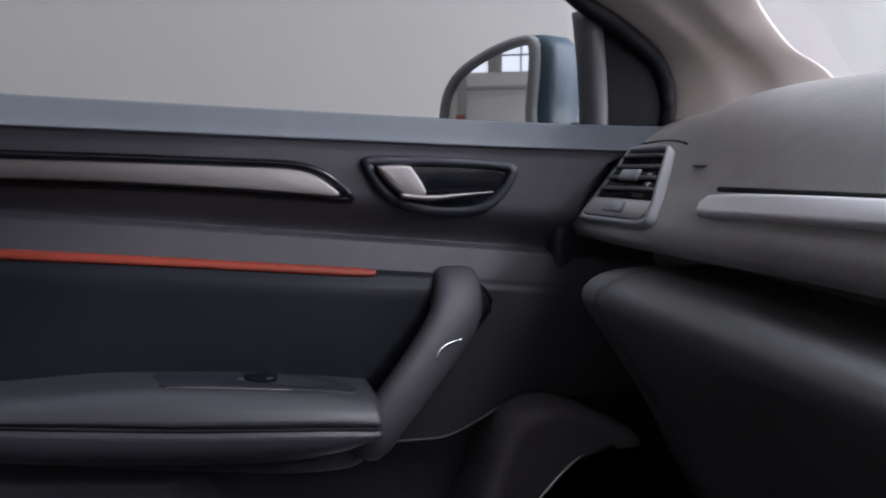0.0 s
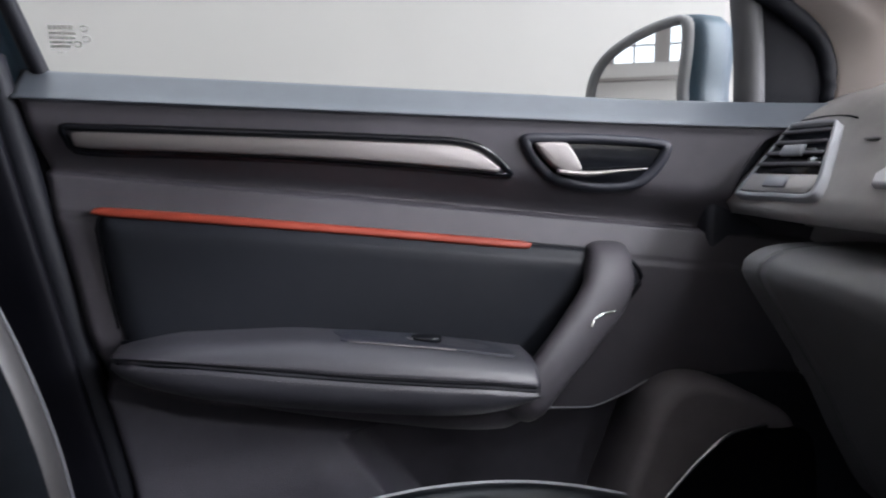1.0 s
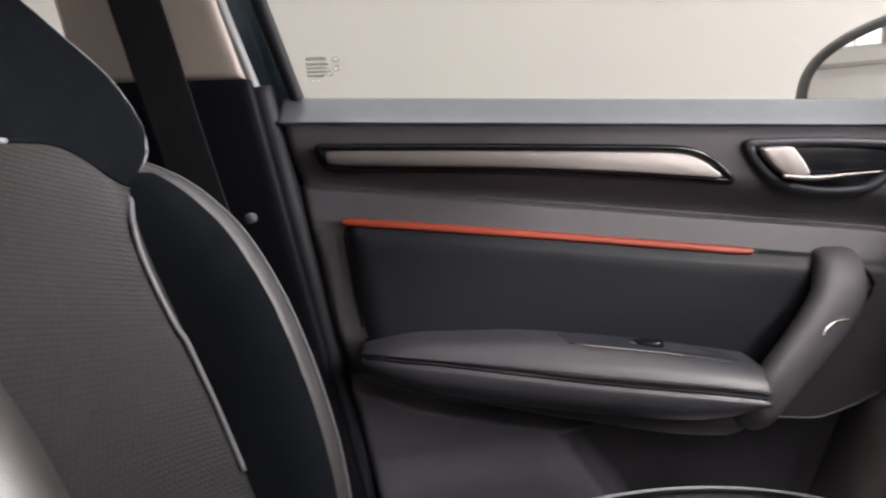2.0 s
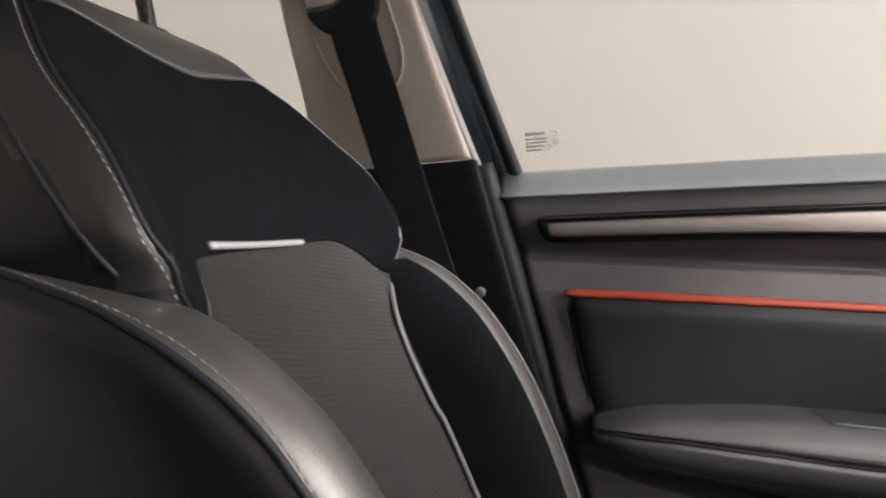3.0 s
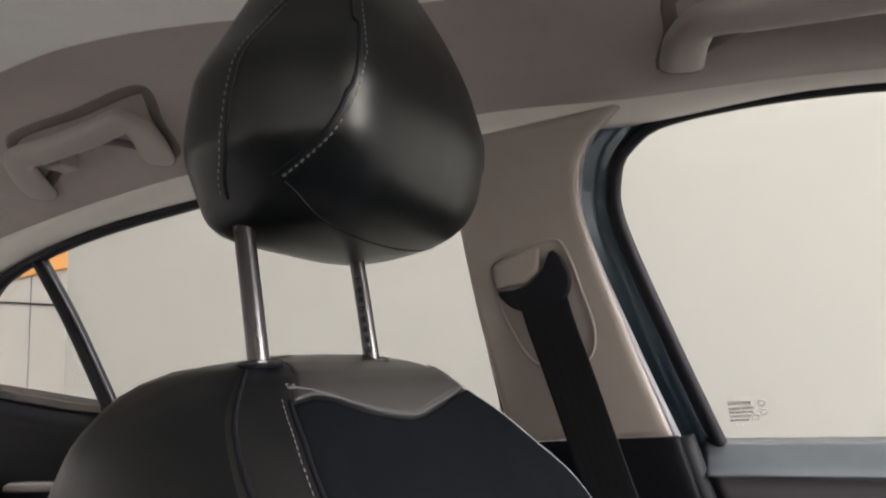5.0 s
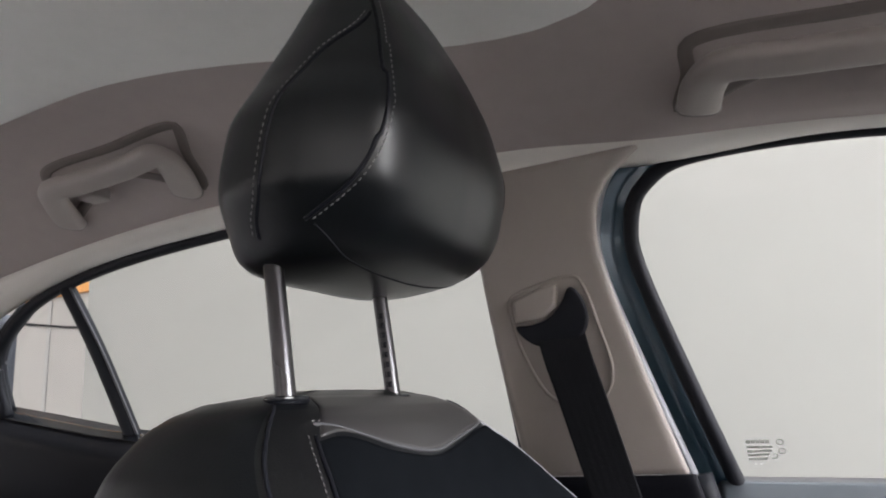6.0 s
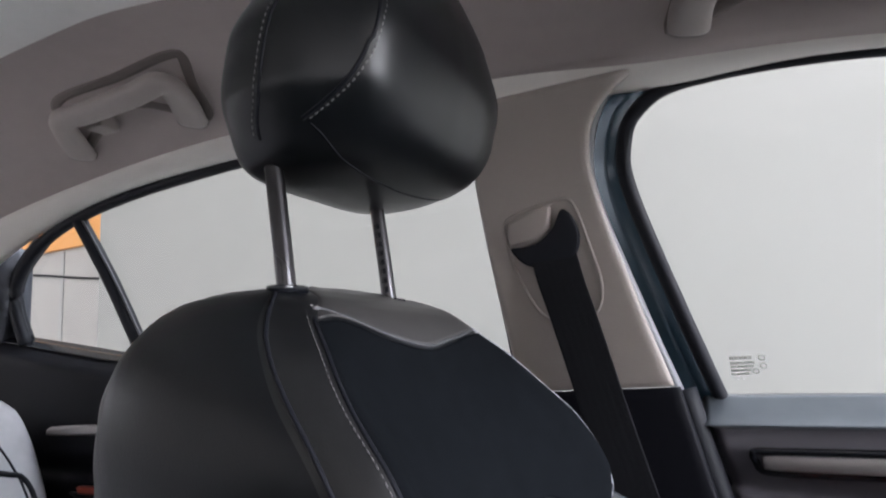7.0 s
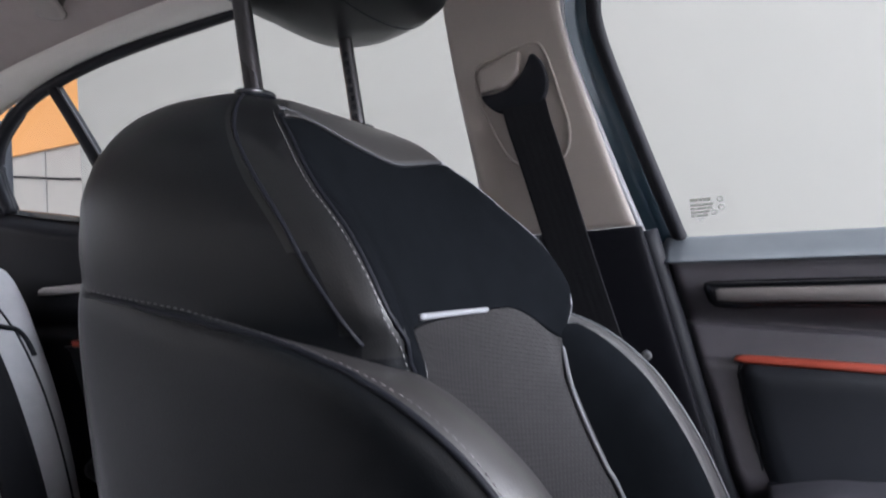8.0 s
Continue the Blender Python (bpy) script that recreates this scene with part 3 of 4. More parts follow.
# black speaker face; its right end stands in for the dash's shadow
part("speaker_panel", plate([(0.475, 0.55), (0.436, 0.549), (0.408, 0.544), (0.376, 0.518), (0.336, 0.474), (0.318, 0.44), (0.318, 0.37), (0.42, 0.365), (0.53, 0.38), (0.53, 0.53)], lambda a, b, h: (a, 0.694 - h, b), 0.003, 0.002, 70), TRIM, front_door)
part("speaker_trim", tube([(0.46, 0.69, 0.557), (0.433, 0.684, 0.557), (0.404, 0.681, 0.552), (0.37, 0.681, 0.526), (0.329, 0.681, 0.482), (0.308, 0.681, 0.45)], 0.0032, 8, 40), CHROME, front_door, "bright speaker trim")

bez = [(0.166, 0.909), (0.21, 0.911), (0.27, 0.91), (0.335, 0.905), (0.352, 0.897), (0.344, 0.873), (0.322, 0.85), (0.296, 0.84), (0.25, 0.84), (0.21, 0.849), (0.184, 0.868), (0.168, 0.89)]
part("handle_bezel", ring_plate(bez, on_door, 0.012, 0.008, 100), HARD, front_door)
part("handle_cup", plate(inset(spline(bez, 60, True), 0.011), on_door, 0.0015, 0.001, 60), GLOSS, front_door)
part("release_lever", plate([(0.179, 0.896), (0.188, 0.9), (0.214, 0.9), (0.222, 0.894), (0.235, 0.874), (0.235, 0.866), (0.222, 0.862), (0.2, 0.872)], on_door, 0.015, 0.004, 70), ALU, front_door, "satin metal release lever")
part("lever_edge", tube([on_door(a, b, 0.013) for a, b in ((0.205, 0.8665), (0.24, 0.863), (0.28, 0.866), (0.318, 0.869))], [0.003, 0.0035, 0.002, 0.001], 8, 30), ALU, front_door)

# window frame, glass, sail panel
FW = [(-0.355, 0.806, 0.935), (-0.364, 0.795, 0.97), (-0.401, 0.757, 1.1), (-0.434, 0.72, 1.23), (-0.432, 0.705, 1.285), (-0.41, 0.695, 1.32), (-0.35, 0.69, 1.341), (-0.17, 0.69, 1.33), (0.1, 0.70, 1.276), (0.3, 0.725, 1.19), (0.42, 0.755, 1.108), (0.50, 0.765, 1.072), (0.56, 0.773, 1.035), (0.583, 0.777, 0.99), (0.58, 0.78, 0.95)]
curve = spline(FW, 120)
part("window_seal", tube([tuple(p) for p in curve], [0.0095, 0.0095, 0.009, 0.008, 0.0075, 0.0075, 0.0115, 0.0115], 10, 120), RUBBER, front_door)


def offset_curve(d, up, inn):
    t = np.gradient(curve, axis=0)
    out = np.stack([-t[:, 2], 0 * t[:, 0], t[:, 0]], 1)
    out /= np.linalg.norm(out, axis=1)[:, None]
    return [tuple(p + o * d + np.array([0, inn, up])) for p, o in zip(curve, out)]


o1, o2, o3 = (np.array(offset_curve(d, 0, i)) for d, i in ((0.006, 0.0), (0.024, 0.012), (0.05, 0.004)))


def frame_point(u, v):
    i = round(u * 44)
    p = lerp(o1[i], o2[i], v * 2) if v < 0.5 else lerp(o2[i], o3[i], v * 2 - 1)
    return tuple(p)


part("outer_frame", sheet(frame_point, 44, 12, 0.01), PAINT, front_door, "blue painted window frame")
part("body_seal", tube(offset_curve(0.041, 0, -0.008)[:38], 0.0065, 8, 60), PIPING, front_door, "grey rubber body seal")
part("jamb_seal", tube([(door_rear(z) - 0.012, 0.765, z) for z in np.linspace(0.36, 0.985, 12)], 0.016, 10, 40), RUBBER, front_door)
part("sail_panel", plate([(0.478, 1.079), (0.505, 1.067), (0.55, 1.035), (0.573, 0.99), (0.57, 0.945), (0.52, 0.938), (0.488, 0.938), (0.484, 1.0)], lambda a, b, h: (a, 0.787 - h, b), 0.012, 0.006, 60), TRIM, front_door, "black mirror triangle")
part("window_divider", tube([(0.462, 0.785, 1.094), (0.473, 0.786, 1.02), (0.479, 0.787, 0.94)], 0.019, 10, 12), POST, front_door)


def pane(name, pts, parent):
    """A thin glass sheet whose face looks into the cabin."""
    bm = bmesh.new()
    verts = [bm.verts.new(p) for p in pts]
    mid = bm.verts.new(sum((v.co for v in verts), Vector()) / len(verts))
    for i in range(len(verts)):
        f = bm.faces.new((verts[i], verts[(i + 1) % len(verts)], mid))
        f.normal_update()
        if f.normal.dot(Vector((-0.4, 0.0, 1.1)) - f.calc_center_median()) < 0:
            f.normal_flip()
    me = bpy.data.meshes.new(name)
    bm.to_mesh(me)
    bm.free()
    me.materials.append(GLASS)
    ob = new(name, me)
    ob.parent, ob.visible_shadow = parent, False
    return ob


pane("window_glass", [(x, y + 0.004, z) for x, y, z in FW[1:11]] + [(0.44, 0.79, 0.93)], front_door)
def on_glass(a, b, h):
    return (a, lerp(0.795, 0.757, (b - 0.97) / 0.13) - 0.003 - h, b)


for down, parts_of_row, high in ((0.0, ((0.0, 0.0045), (0.0055, 0.0095), (0.0105, 0.0145), (0.0155, 0.0195), (0.0205, 0.0245)), 0.0042), (0.0068, ((0.0, 0.013), (0.014, 0.027)), 0.0026), (0.0112, ((0.0, 0.006), (0.007, 0.019), (0.02, 0.026)), 0.0026), (0.0156, ((0.0, 0.016), (0.017, 0.0225)), 0.0026), (0.02, ((0.0, 0.005), (0.006, 0.02)), 0.0026), (0.026, ((0.006, 0.008), (0.012, 0.014)), 0.0014)):
    for a0, a1 in parts_of_row:
        part("print_bar", plate([(-0.349 + a0, 1.0215 - down), (-0.349 + a1, 1.0215 - down), (-0.349 + a1, 1.0215 - down - high), (-0.349 + a0, 1.0215 - down - high)], on_glass, 0.0006, 0.0002, 4, False, 0.0), PRINT, front_door, smooth=False)
for x, z in ((-0.3135, 1.0185), (-0.3125, 1.0085), (-0.3215, 1.003)):
    part("print_mark", ring_plate([(x + 0.0042 * math.cos(q), z + 0.0036 * math.sin(q)) for q in np.linspace(0, 6.28, 9)[:-1]], on_glass, 0.0014, 0.0006, 16, 0.0), PRINT, front_door)

# ---- wing mirror ----
mirror = thing("wing_mirror", "blue painted wing mirror with grey surround outside the door", "wing mirror")
ML, MR = Vector((0.335, 0.972, 0)), Vector((0.417, 0.824, 0))
MN = Vector((-0.872, -0.49, -0.016)).normalized()


def on_mirror(a, b, h):
    p = ML.lerp(MR, a / 0.154)
    return Vector((p.x, p.y, b)) + MN * h


MO = [(0.0, 0.925), (-0.002, 0.965), (0.006, 1.005), (0.03, 1.035), (0.075, 1.058), (0.125, 1.07), (0.15, 1.066), (0.156, 1.04), (0.152, 0.98), (0.146, 0.925), (0.07, 0.905)]
part("surround", ring_plate(MO, on_mirror, 0.013, 0.012, 80, 0.03), SURROUND, mirror, "grey plastic surround")
part("mirror_glass", plate(inset(spline(MO, 60, True), 0.012), on_mirror, 0.004, 0.001, 60), MIRROR, mirror, "mirror glass", False)
mo = spline(MO, 60, True)
mc = mo.mean(0)
shell = []
for d, k, sx in ((0.0, 1.0, 0.0), (-0.03, 1.05, 0.004), (-0.06, 1.06, 0.008), (-0.09, 0.98, 0.01), (-0.12, 0.72, 0.01), (-0.132, 0.3, 0.01)):
    shell.append([on_mirror(*(mc + (q - mc) * k), d) + Vector((sx, 0, 0)) for q in mo])
part("housing", loft(shell), SHELL, mirror, "blue painted shell")
part("arm", tube([(0.47, 0.93, 0.95), (0.49, 0.87, 0.94), (0.50, 0.80, 0.935)], 0.022, 10, 12), HARD, mirror)

# ---- B pillar and belt ----


def pil_y(z):
    return 0.718 - 0.285 * (z - 0.99) if z > 0.99 else 0.718 + 0.03 * (0.99 - z)


def on_pil(a, b, h):
    return (a, pil_y(b) - h, b)


def strip_sheet(xr, xf, z0, z1, flare=0.0):
    def at(u, v):
        z = lerp(z0, z1, v)
        k = max(0.0, (u - 0.94) / 0.06)
        r = max(0.0, (0.06 - u) / 0.06)
        return (lerp(xr(z), xf(z), u), pil_y(z) + 0.003 * k * k + 0.015 * r * r, z)
    return sheet(at, 50, 50, 0.012)


def pil_front(z):
    return table(z, [0.99, 1.063, 1.139, 1.203, 1.253, 1.284, 1.312, 1.328, 1.345], [-0.408, -0.427, -0.445, -0.459, -0.465, -0.461, -0.446, -0.427, -0.40])


b_pillar = thing("b_pillar", "door pillar with beige upper and black lower trim", "car pillar")
part("jamb", sheet(lambda u, v: (lerp(-0.62, door_rear(lerp(0.34, 0.96, v)) + 0.01, u), 0.80, lerp(0.34, 0.96, v)), 4, 4, 0.02), RUBBER, b_pillar)
part("upper_trim", strip_sheet(lambda z: -0.597 - 0.015 * math.sin((z - 0.99) * 6), pil_front, 0.992, 1.342), BEIGE, b_pillar, "beige plastic trim")
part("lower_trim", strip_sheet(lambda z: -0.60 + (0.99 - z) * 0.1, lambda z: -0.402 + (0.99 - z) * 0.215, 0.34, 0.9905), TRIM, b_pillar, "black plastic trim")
GUIDE = [(-0.576, 1.200), (-0.534, 1.213), (-0.499, 1.217), (-0.486, 1.204), (-0.476, 1.158), (-0.469, 1.113), (-0.479, 1.083), (-0.509, 1.066), (-0.549, 1.083), (-0.571, 1.128), (-0.580, 1.173)]
part("guide_frame", ring_plate(GUIDE, on_pil, 0.004, 0.0022, 90), BEIGE, b_pillar)
part("height_button", plate([(-0.570, 1.195), (-0.539, 1.205), (-0.516, 1.207), (-0.521, 1.184), (-0.539, 1.171), (-0.572, 1.168)], on_pil, 0.011, 0.004, 50, False), BEIGE, b_pillar, "beige height adjuster")
part("side_post", tube([(-0.588, pil_y(0.9) + 0.03, 0.9), (-0.60, pil_y(1.05) + 0.03, 1.05), (-0.607, pil_y(1.2) + 0.03, 1.2), (-0.605, pil_y(1.34) + 0.03, 1.34)], 0.009, 8, 30), RUBBER, b_pillar)
belt = thing("seat_belt", "black seat belt hanging from the pillar guide", "seat belt")
part("guide_slot", plate([(-0.573, 1.165), (-0.554, 1.166), (-0.534, 1.171), (-0.516, 1.185), (-0.503, 1.203), (-0.492, 1.193), (-0.487, 1.173), (-0.492, 1.155), (-0.506, 1.142), (-0.534, 1.138), (-0.559, 1.146)], on_pil, 0.008, 0.003, 70), RUBBER, belt, "dark belt guide")


def web_point(u, v):
    z = lerp(0.5, 1.165, v)
    x = lerp(-0.549, -0.493, u) + (1.15 - z) * 0.2 + 0.01 * step(1.0, 0.7, z)
    return (x, table(z, [0.5, 0.8, 0.9, 0.99, 1.08, 1.13, 1.165], [0.713, 0.703, 0.698, 0.69, 0.675, 0.664, 0.668]) + 0.0001 * math.cos(u * 40), z)


part("webbing", sheet(web_point, 24, 40, 0.0015), WEB, belt, "ribbed black webbing")
part("stop_button", plate([(-0.405 + 0.006 * math.cos(q), 0.836 + 0.006 * math.sin(q)) for q in np.linspace(0, 6.28, 9)[:-1]], lambda a, b, h: (a, pil_y(b) - 0.014 - h, b), 0.008, 0.003, 20), POST, belt)

# ---- passenger seat ----
ZS = [0.48, 0.60, 0.70, 0.80, 0.873, 0.90, 0.93, 0.97, 1.01, 1.04, 1.066, 1.08, 1.09, 1.096]
FC = [-0.345, -0.385, -0.418, -0.455, -0.485, -0.495, -0.506, -0.52, -0.54, -0.553, -0.567, -0.58, -0.597, -0.61]
PF = [0.02, 0.02, 0.02, 0.02, 0.027, 0.042, 0.05, 0.042, 0.026, 0.012, 0.0, 0.0, 0.0, 0.0]
WF = [0.15, 0.15, 0.152, 0.153, 0.155, 0.172, 0.187, 0.183, 0.168, 0.15, 0.127, 0.11, 0.08, 0.04]
WS = [0.175, 0.18, 0.187, 0.19, 0.192, 0.195, 0.199, 0.2, 0.196, 0.187, 0.17, 0.153, 0.125, 0.07]
BK = [-0.58, -0.63, -0.67, -0.70, -0.715, -0.72, -0.726, -0.73, -0.728, -0.72, -0.705, -0.692, -0.675, -0.65]


def seat_front(y, z):
    u = abs(y - YC) / table(z, ZS, WF)
    return table(z, ZS, FC) + table(z, ZS, PF) * min(u, 1.05) ** 2


def seat_half(z):
    f, p, w, s, b = (table(z, ZS, v) for v in (FC, PF, WF, WS, BK))
    e = f + p
    half = [(f, 0.0), (f + p * 0.06, 0.25 * w), (f + p * 0.25, 0.5 * w), (f + p * 0.56, 0.75 * w), (e - 0.001, 0.96 * w), (e - 0.008, lerp(w, s, 0.4)), (lerp(e, b, 0.18), lerp(w, s, 0.85)), (lerp(e, b, 0.45), s), (lerp(e, b, 0.72), s * 0.985), (lerp(e, b, 0.9), s * 0.93), (lerp(e, b, 0.98), s * 0.75), (b, s * 0.4), (b, 0.0)]
    return spline(half, 48)


def seat_ring(z):
    h = seat_half(z)
    return [(x, YC + u, z) for x, u in h] + [(x, YC - u, z) for x, u in h[-2:0:-1]]


HC = 0.366
seat = thing("passenger_seat", "black leather front passenger seat with grey piping", "car seat")
back_bm = loft([seat_ring(z) for z in spline([(z,) for z in ZS], 90)[:, 0]])
back_tree = BVHTree.FromBMesh(back_bm)
backrest = part("backrest", back_bm, LEATHER, seat)
backrest.data.materials.append(SHOULDER)
# the strip in front of the shoulder seam gets the highlight leather
for face in backrest.data.polygons:
    c = face.center
    if 0.9 < c.z < 1.085 and abs(c.y - YC) > 0.11 and c.x > table(c.z, [0.91, 0.929, 0.954, 0.98, 1.023, 1.052, 1.085], [-0.475, -0.487, -0.504, -0.521, -0.558, -0.583, -0.60]):
        face.material_index = 1
FRONT = [(-0.53, 0.918), (-0.49, 0.907), (-0.45, 0.893), (-0.425, 0.88), (-0.40, 0.86), (-0.372, 0.828), (-0.338, 0.765), (-0.308, 0.677), (-0.289, 0.588), (-0.28, 0.48)]
REAR = [(-0.70, 0.97), (-0.704, 0.965), (-0.71, 0.955), (-0.712, 0.935), (-0.71, 0.90), (-0.70, 0.82), (-0.68, 0.72), (-0.65, 0.6), (-0.61, 0.48)]
SECT = [(0.05, 0.16), (0.0, 0.178), (0.06, 0.194), (0.3, 0.204), (0.6, 0.213), (0.85, 0.221), (0.96, 0.217), (1.0, 0.201), (1.0, 0.184), (0.965, 0.165), (0.9, 0.152), (0.76, 0.141), (0.5, 0.13), (0.1, 0.13)]


def bolster_ring(t, sgn):
    fx, fz = spline(FRONT, 61)[round(t * 60)]
    bx, bz = spline(REAR, 61)[round(t * 60)]
    k = math.sqrt(1 - (1 - min(1.0, t / 0.24)) ** 2)
    return [(lerp(bx, fx, q), YC + sgn * lerp(0.178, u, 0.35 + 0.65 * k), lerp(bz, fz, q)) for q, u in spline(SECT, 56, True)]


def woven_point(u, v):
    q = 2 * u - 1
    top = 0.913 - 0.036 * step(0.45 if q > 0 else 0.7, 1.0, abs(q))
    z = lerp(0.55, top, v)
    y = YC + q * table(z, ZS, WF) * 0.985
    row = (z + 0.22 * y) / 0.0042
    a = y / 0.0072 + 0.5 * (math.floor(row) % 2)
    bar = (0.5 - 0.5 * math.cos(2 * math.pi * row)) * (0.5 - 0.5 * math.cos(2 * math.pi * a)) ** 0.5
    return (back_tree.ray_cast(Vector((0.1, y, z)), Vector((-1, 0, 0)))[0].x + 0.0018 + 0.0007 * bar, y, z)


part("woven_panel", sheet(woven_point, 220, 380, 0.004, (-1, 0, 0)), MESH, seat, "woven grey-black centre panel")
EDGE = [(1.066, 0.13), (1.03, 0.16), (1.0, 0.176), (0.97, 0.185), (0.93, 0.189), (0.90, 0.174), (0.873, 0.156), (0.84, 0.154), (0.78, 0.153), (0.70, 0.152), (0.60, 0.15), (0.5, 0.15)]


def inner_point(u, v):
    q = 2 * u - 1
    low = 0.9135 - 0.036 * step(0.45 if q > 0 else 0.7, 1.0, abs(q))
    high = table(q, [-1, -0.85, -0.35, 0.05, 0.4, 0.7, 1], [1.062, 1.064, 1.05, 1.043, 1.049, 1.056, 1.060])
    z = lerp(low, high, v)
    y = YC + q * table(z, [e[0] for e in EDGE[::-1]], [e[1] for e in EDGE[::-1]]) * 0.99
    return (back_tree.ray_cast(Vector((0.1, y, z)), Vector((-1, 0, 0)))[0].x + 0.0014, y, z)


def yoke_point(u, v):
    q = 2 * u - 1
    low = table(q, [-1, -0.85, -0.35, 0.05, 0.4, 0.7, 1], [1.064, 1.066, 1.052, 1.045, 1.051, 1.058, 1.062])
    z = lerp(low, 1.0905, v ** 0.8)
    y = YC + q * lerp(0.126, 0.088, v)
    return (back_tree.ray_cast(Vector((0.1, y, z)), Vector((-1, 0, 0)))[0].x + 0.0008, y, z + 0.0005)


# yoke wears the paler sheen leather so that its top reads as lit
part("yoke", sheet(yoke_point, 50, 20, 0.003, (-1, 0, 0)), BOLSTER, seat, "smooth black leather yoke")
part("upper_panel", sheet(inner_point, 60, 50, 0.004, (-1, 0, 0)), SUEDE, seat, "matte black suede panel")
part("label_tab", tube([(seat_front(0.284, 0.919) + 0.004, 0.284, 0.919), (seat_front(0.36, 0.916) + 0.004, 0.36, 0.916), (seat_front(0.428, 0.914) + 0.004, 0.428, 0.914)], 0.0031, 10, 20, flat=0.8), PIPING, seat, "pale grey fabric tab")
for sgn in (-1, 1):
    bm = loft([bolster_ring(t, sgn) for t in np.linspace(0, 1, 61)])
    tree = BVHTree.FromBMesh(bm)
    bolster = part("side_bolster", bm, BOLSTER, seat)
    bolster.data.materials.append(SUEDE)
    bolster.data.materials.append(LEATHER)
    sec = spline(SECT, 56, True)
    crest = int(np.argmax(sec[:, 0]))
    for j, face in enumerate(bolster.data.polygons):
        if j < 60 * 56 and j % 56 > crest and sec[j % 56][1] < (0.166 if sgn < 0 else 0.194) and (sgn < 0 or j // 56 > 9):
            face.material_index = 1
        elif j < 60 * 56 and j % 56 < crest and sec[j % 56][0] < 0.94:
            face.material_index = 2
    rim = [(fx + 0.002, YC + sgn * 0.196, fz) for fx, fz in FRONT]
    if sgn > 0:
        part("piping", tube(snap(rim, tree, 0.0005, 60), 0.0018, 8, 90), CORD, seat)
    top = [(-0.695, 0.19, 0.953), (-0.594, 0.199, 0.935), (-0.531, 0.2, 0.9195), (-0.49, 0.204, 0.907), (-0.452, 0.208, 0.892), (-0.427, 0.209, 0.877), (-0.405, 0.21, 0.859), (-0.385, 0.213, 0.836), (-0.355, 0.215, 0.785), (-0.325, 0.216, 0.7), (-0.30, 0.217, 0.6)]

    def sewn(drop, lift):
        out = []
        for x, u, z in spline(top, 120):
            hits = [h for h in (t.find_nearest(Vector((x, YC + sgn * (u + drop), z - drop * 0.6))) for t in (tree, back_tree)) if h[0]]
            best = max(hits, key=lambda h: h[0].y * sgn)
            out.append(tuple(best[0] + best[1] * lift))
        return out

    # black seam tube, which also carries the shadow under the leather fold
    part("bolster_seam", tube(sewn(0.0055, 0.0), 0.0022, 8, 120), RUBBER, seat)
    stitches(sewn(0.0, 0.0004), None, "stitching", seat, 0.0034, 0.0024, 0.0006, SEWN)
    edge = [(seat_front(YC + sgn * u, z), YC + sgn * u, z) for z, u in EDGE]
    part("piping", tube(snap(edge[:8], back_tree, 0.001, 60), 0.0016, 8, 80), PIPING if sgn > 0 else RUBBER, seat)
    if sgn > 0:
        part("piping", tube([(-0.459, 0.538, 0.873), (-0.4505, 0.520, 0.849), (-0.444, 0.516, 0.824), (-0.432, 0.514, 0.792), (-0.418, 0.516, 0.757), (-0.411, 0.519, 0.742), (-0.39, 0.522, 0.683), (-0.37, 0.523, 0.623)], 0.0026, 8, 60), EDGING, seat, "grey edge piping")
    stitches([(x - 0.0035, y + sgn * 0.004, z) for x, y, z in edge[:7]], back_tree, "stitching", seat, 0.003, 0.0022, 0.0005)
    part("shoulder_seam", tube(snap([(-0.60, YC + sgn * 0.13, 1.085), (-0.583, YC + sgn * 0.16, 1.052), (-0.558, YC + sgn * 0.178, 1.023), (-0.521, YC + sgn * 0.19, 0.98), (-0.504, YC + sgn * 0.194, 0.954), (-0.487, YC + sgn * 0.195, 0.929), (-0.475, YC + sgn * 0.19, 0.91)], back_tree, 0.0, 60), 0.0016, 6, 70), RUBBER, seat)
VEE = [(-0.574, 0.262, 1.073), (-0.57, 0.29, 1.066), (-0.56, 0.34, 1.053), (-0.556, 0.394, 1.046), (-0.558, 0.44, 1.052), (-0.561, 0.48, 1.058), (-0.565, 0.512, 1.064)]
part("yoke_seam", tube(snap(VEE, back_tree, 0.0003, 60), 0.0014, 6, 70), CORD, seat)
stitches([(x, y, z + 0.005) for x, y, z in VEE], back_tree, "stitching", seat, 0.003, 0.002, 0.0005)
cush = []
for x in np.linspace(-0.30, 0.25, 40):
    q = (x + 0.36) / 0.56
    zc, h = 0.488 - 0.9 * (x - 0.07) ** 2, 0.055
    sec = [(-0.255, 0.36), (-0.262, zc), (-0.245, zc + h), (-0.21, zc + h + 0.005), (-0.17, zc + 0.02), (0, zc), (0.17, zc + 0.02), (0.21, zc + h + 0.005), (0.245, zc + h), (0.262, zc), (0.255, 0.36)]
    cush.append([(x, YC + y, z) for y, z in spline(sec, 60)])
part("cushion", loft(cush), LEATHER, seat)
part("piping", tube([(x, YC + 0.235, 0.549 - 0.9 * (x - 0.07) ** 2) for x in np.linspace(-0.28, 0.245, 20)], 0.003, 8, 50), PIPING, seat, "pale grey piping")
for y in (0.276, 0.422):
    part("post_collar", plate([(-0.606 + 0.013 * math.cos(q), y + 0.018 * math.sin(q)) for q in np.linspace(0, 6.28, 13)[:-1]], lambda a, b, h: (a, b, 1.0895 + h), 0.0015, 0.001, 30), GLOSS, seat)

HZ = [1.176, 1.178, 1.183, 1.192, 1.205, 1.23, 1.27, 1.31, 1.35, 1.39, 1.419, 1.433, 1.438]
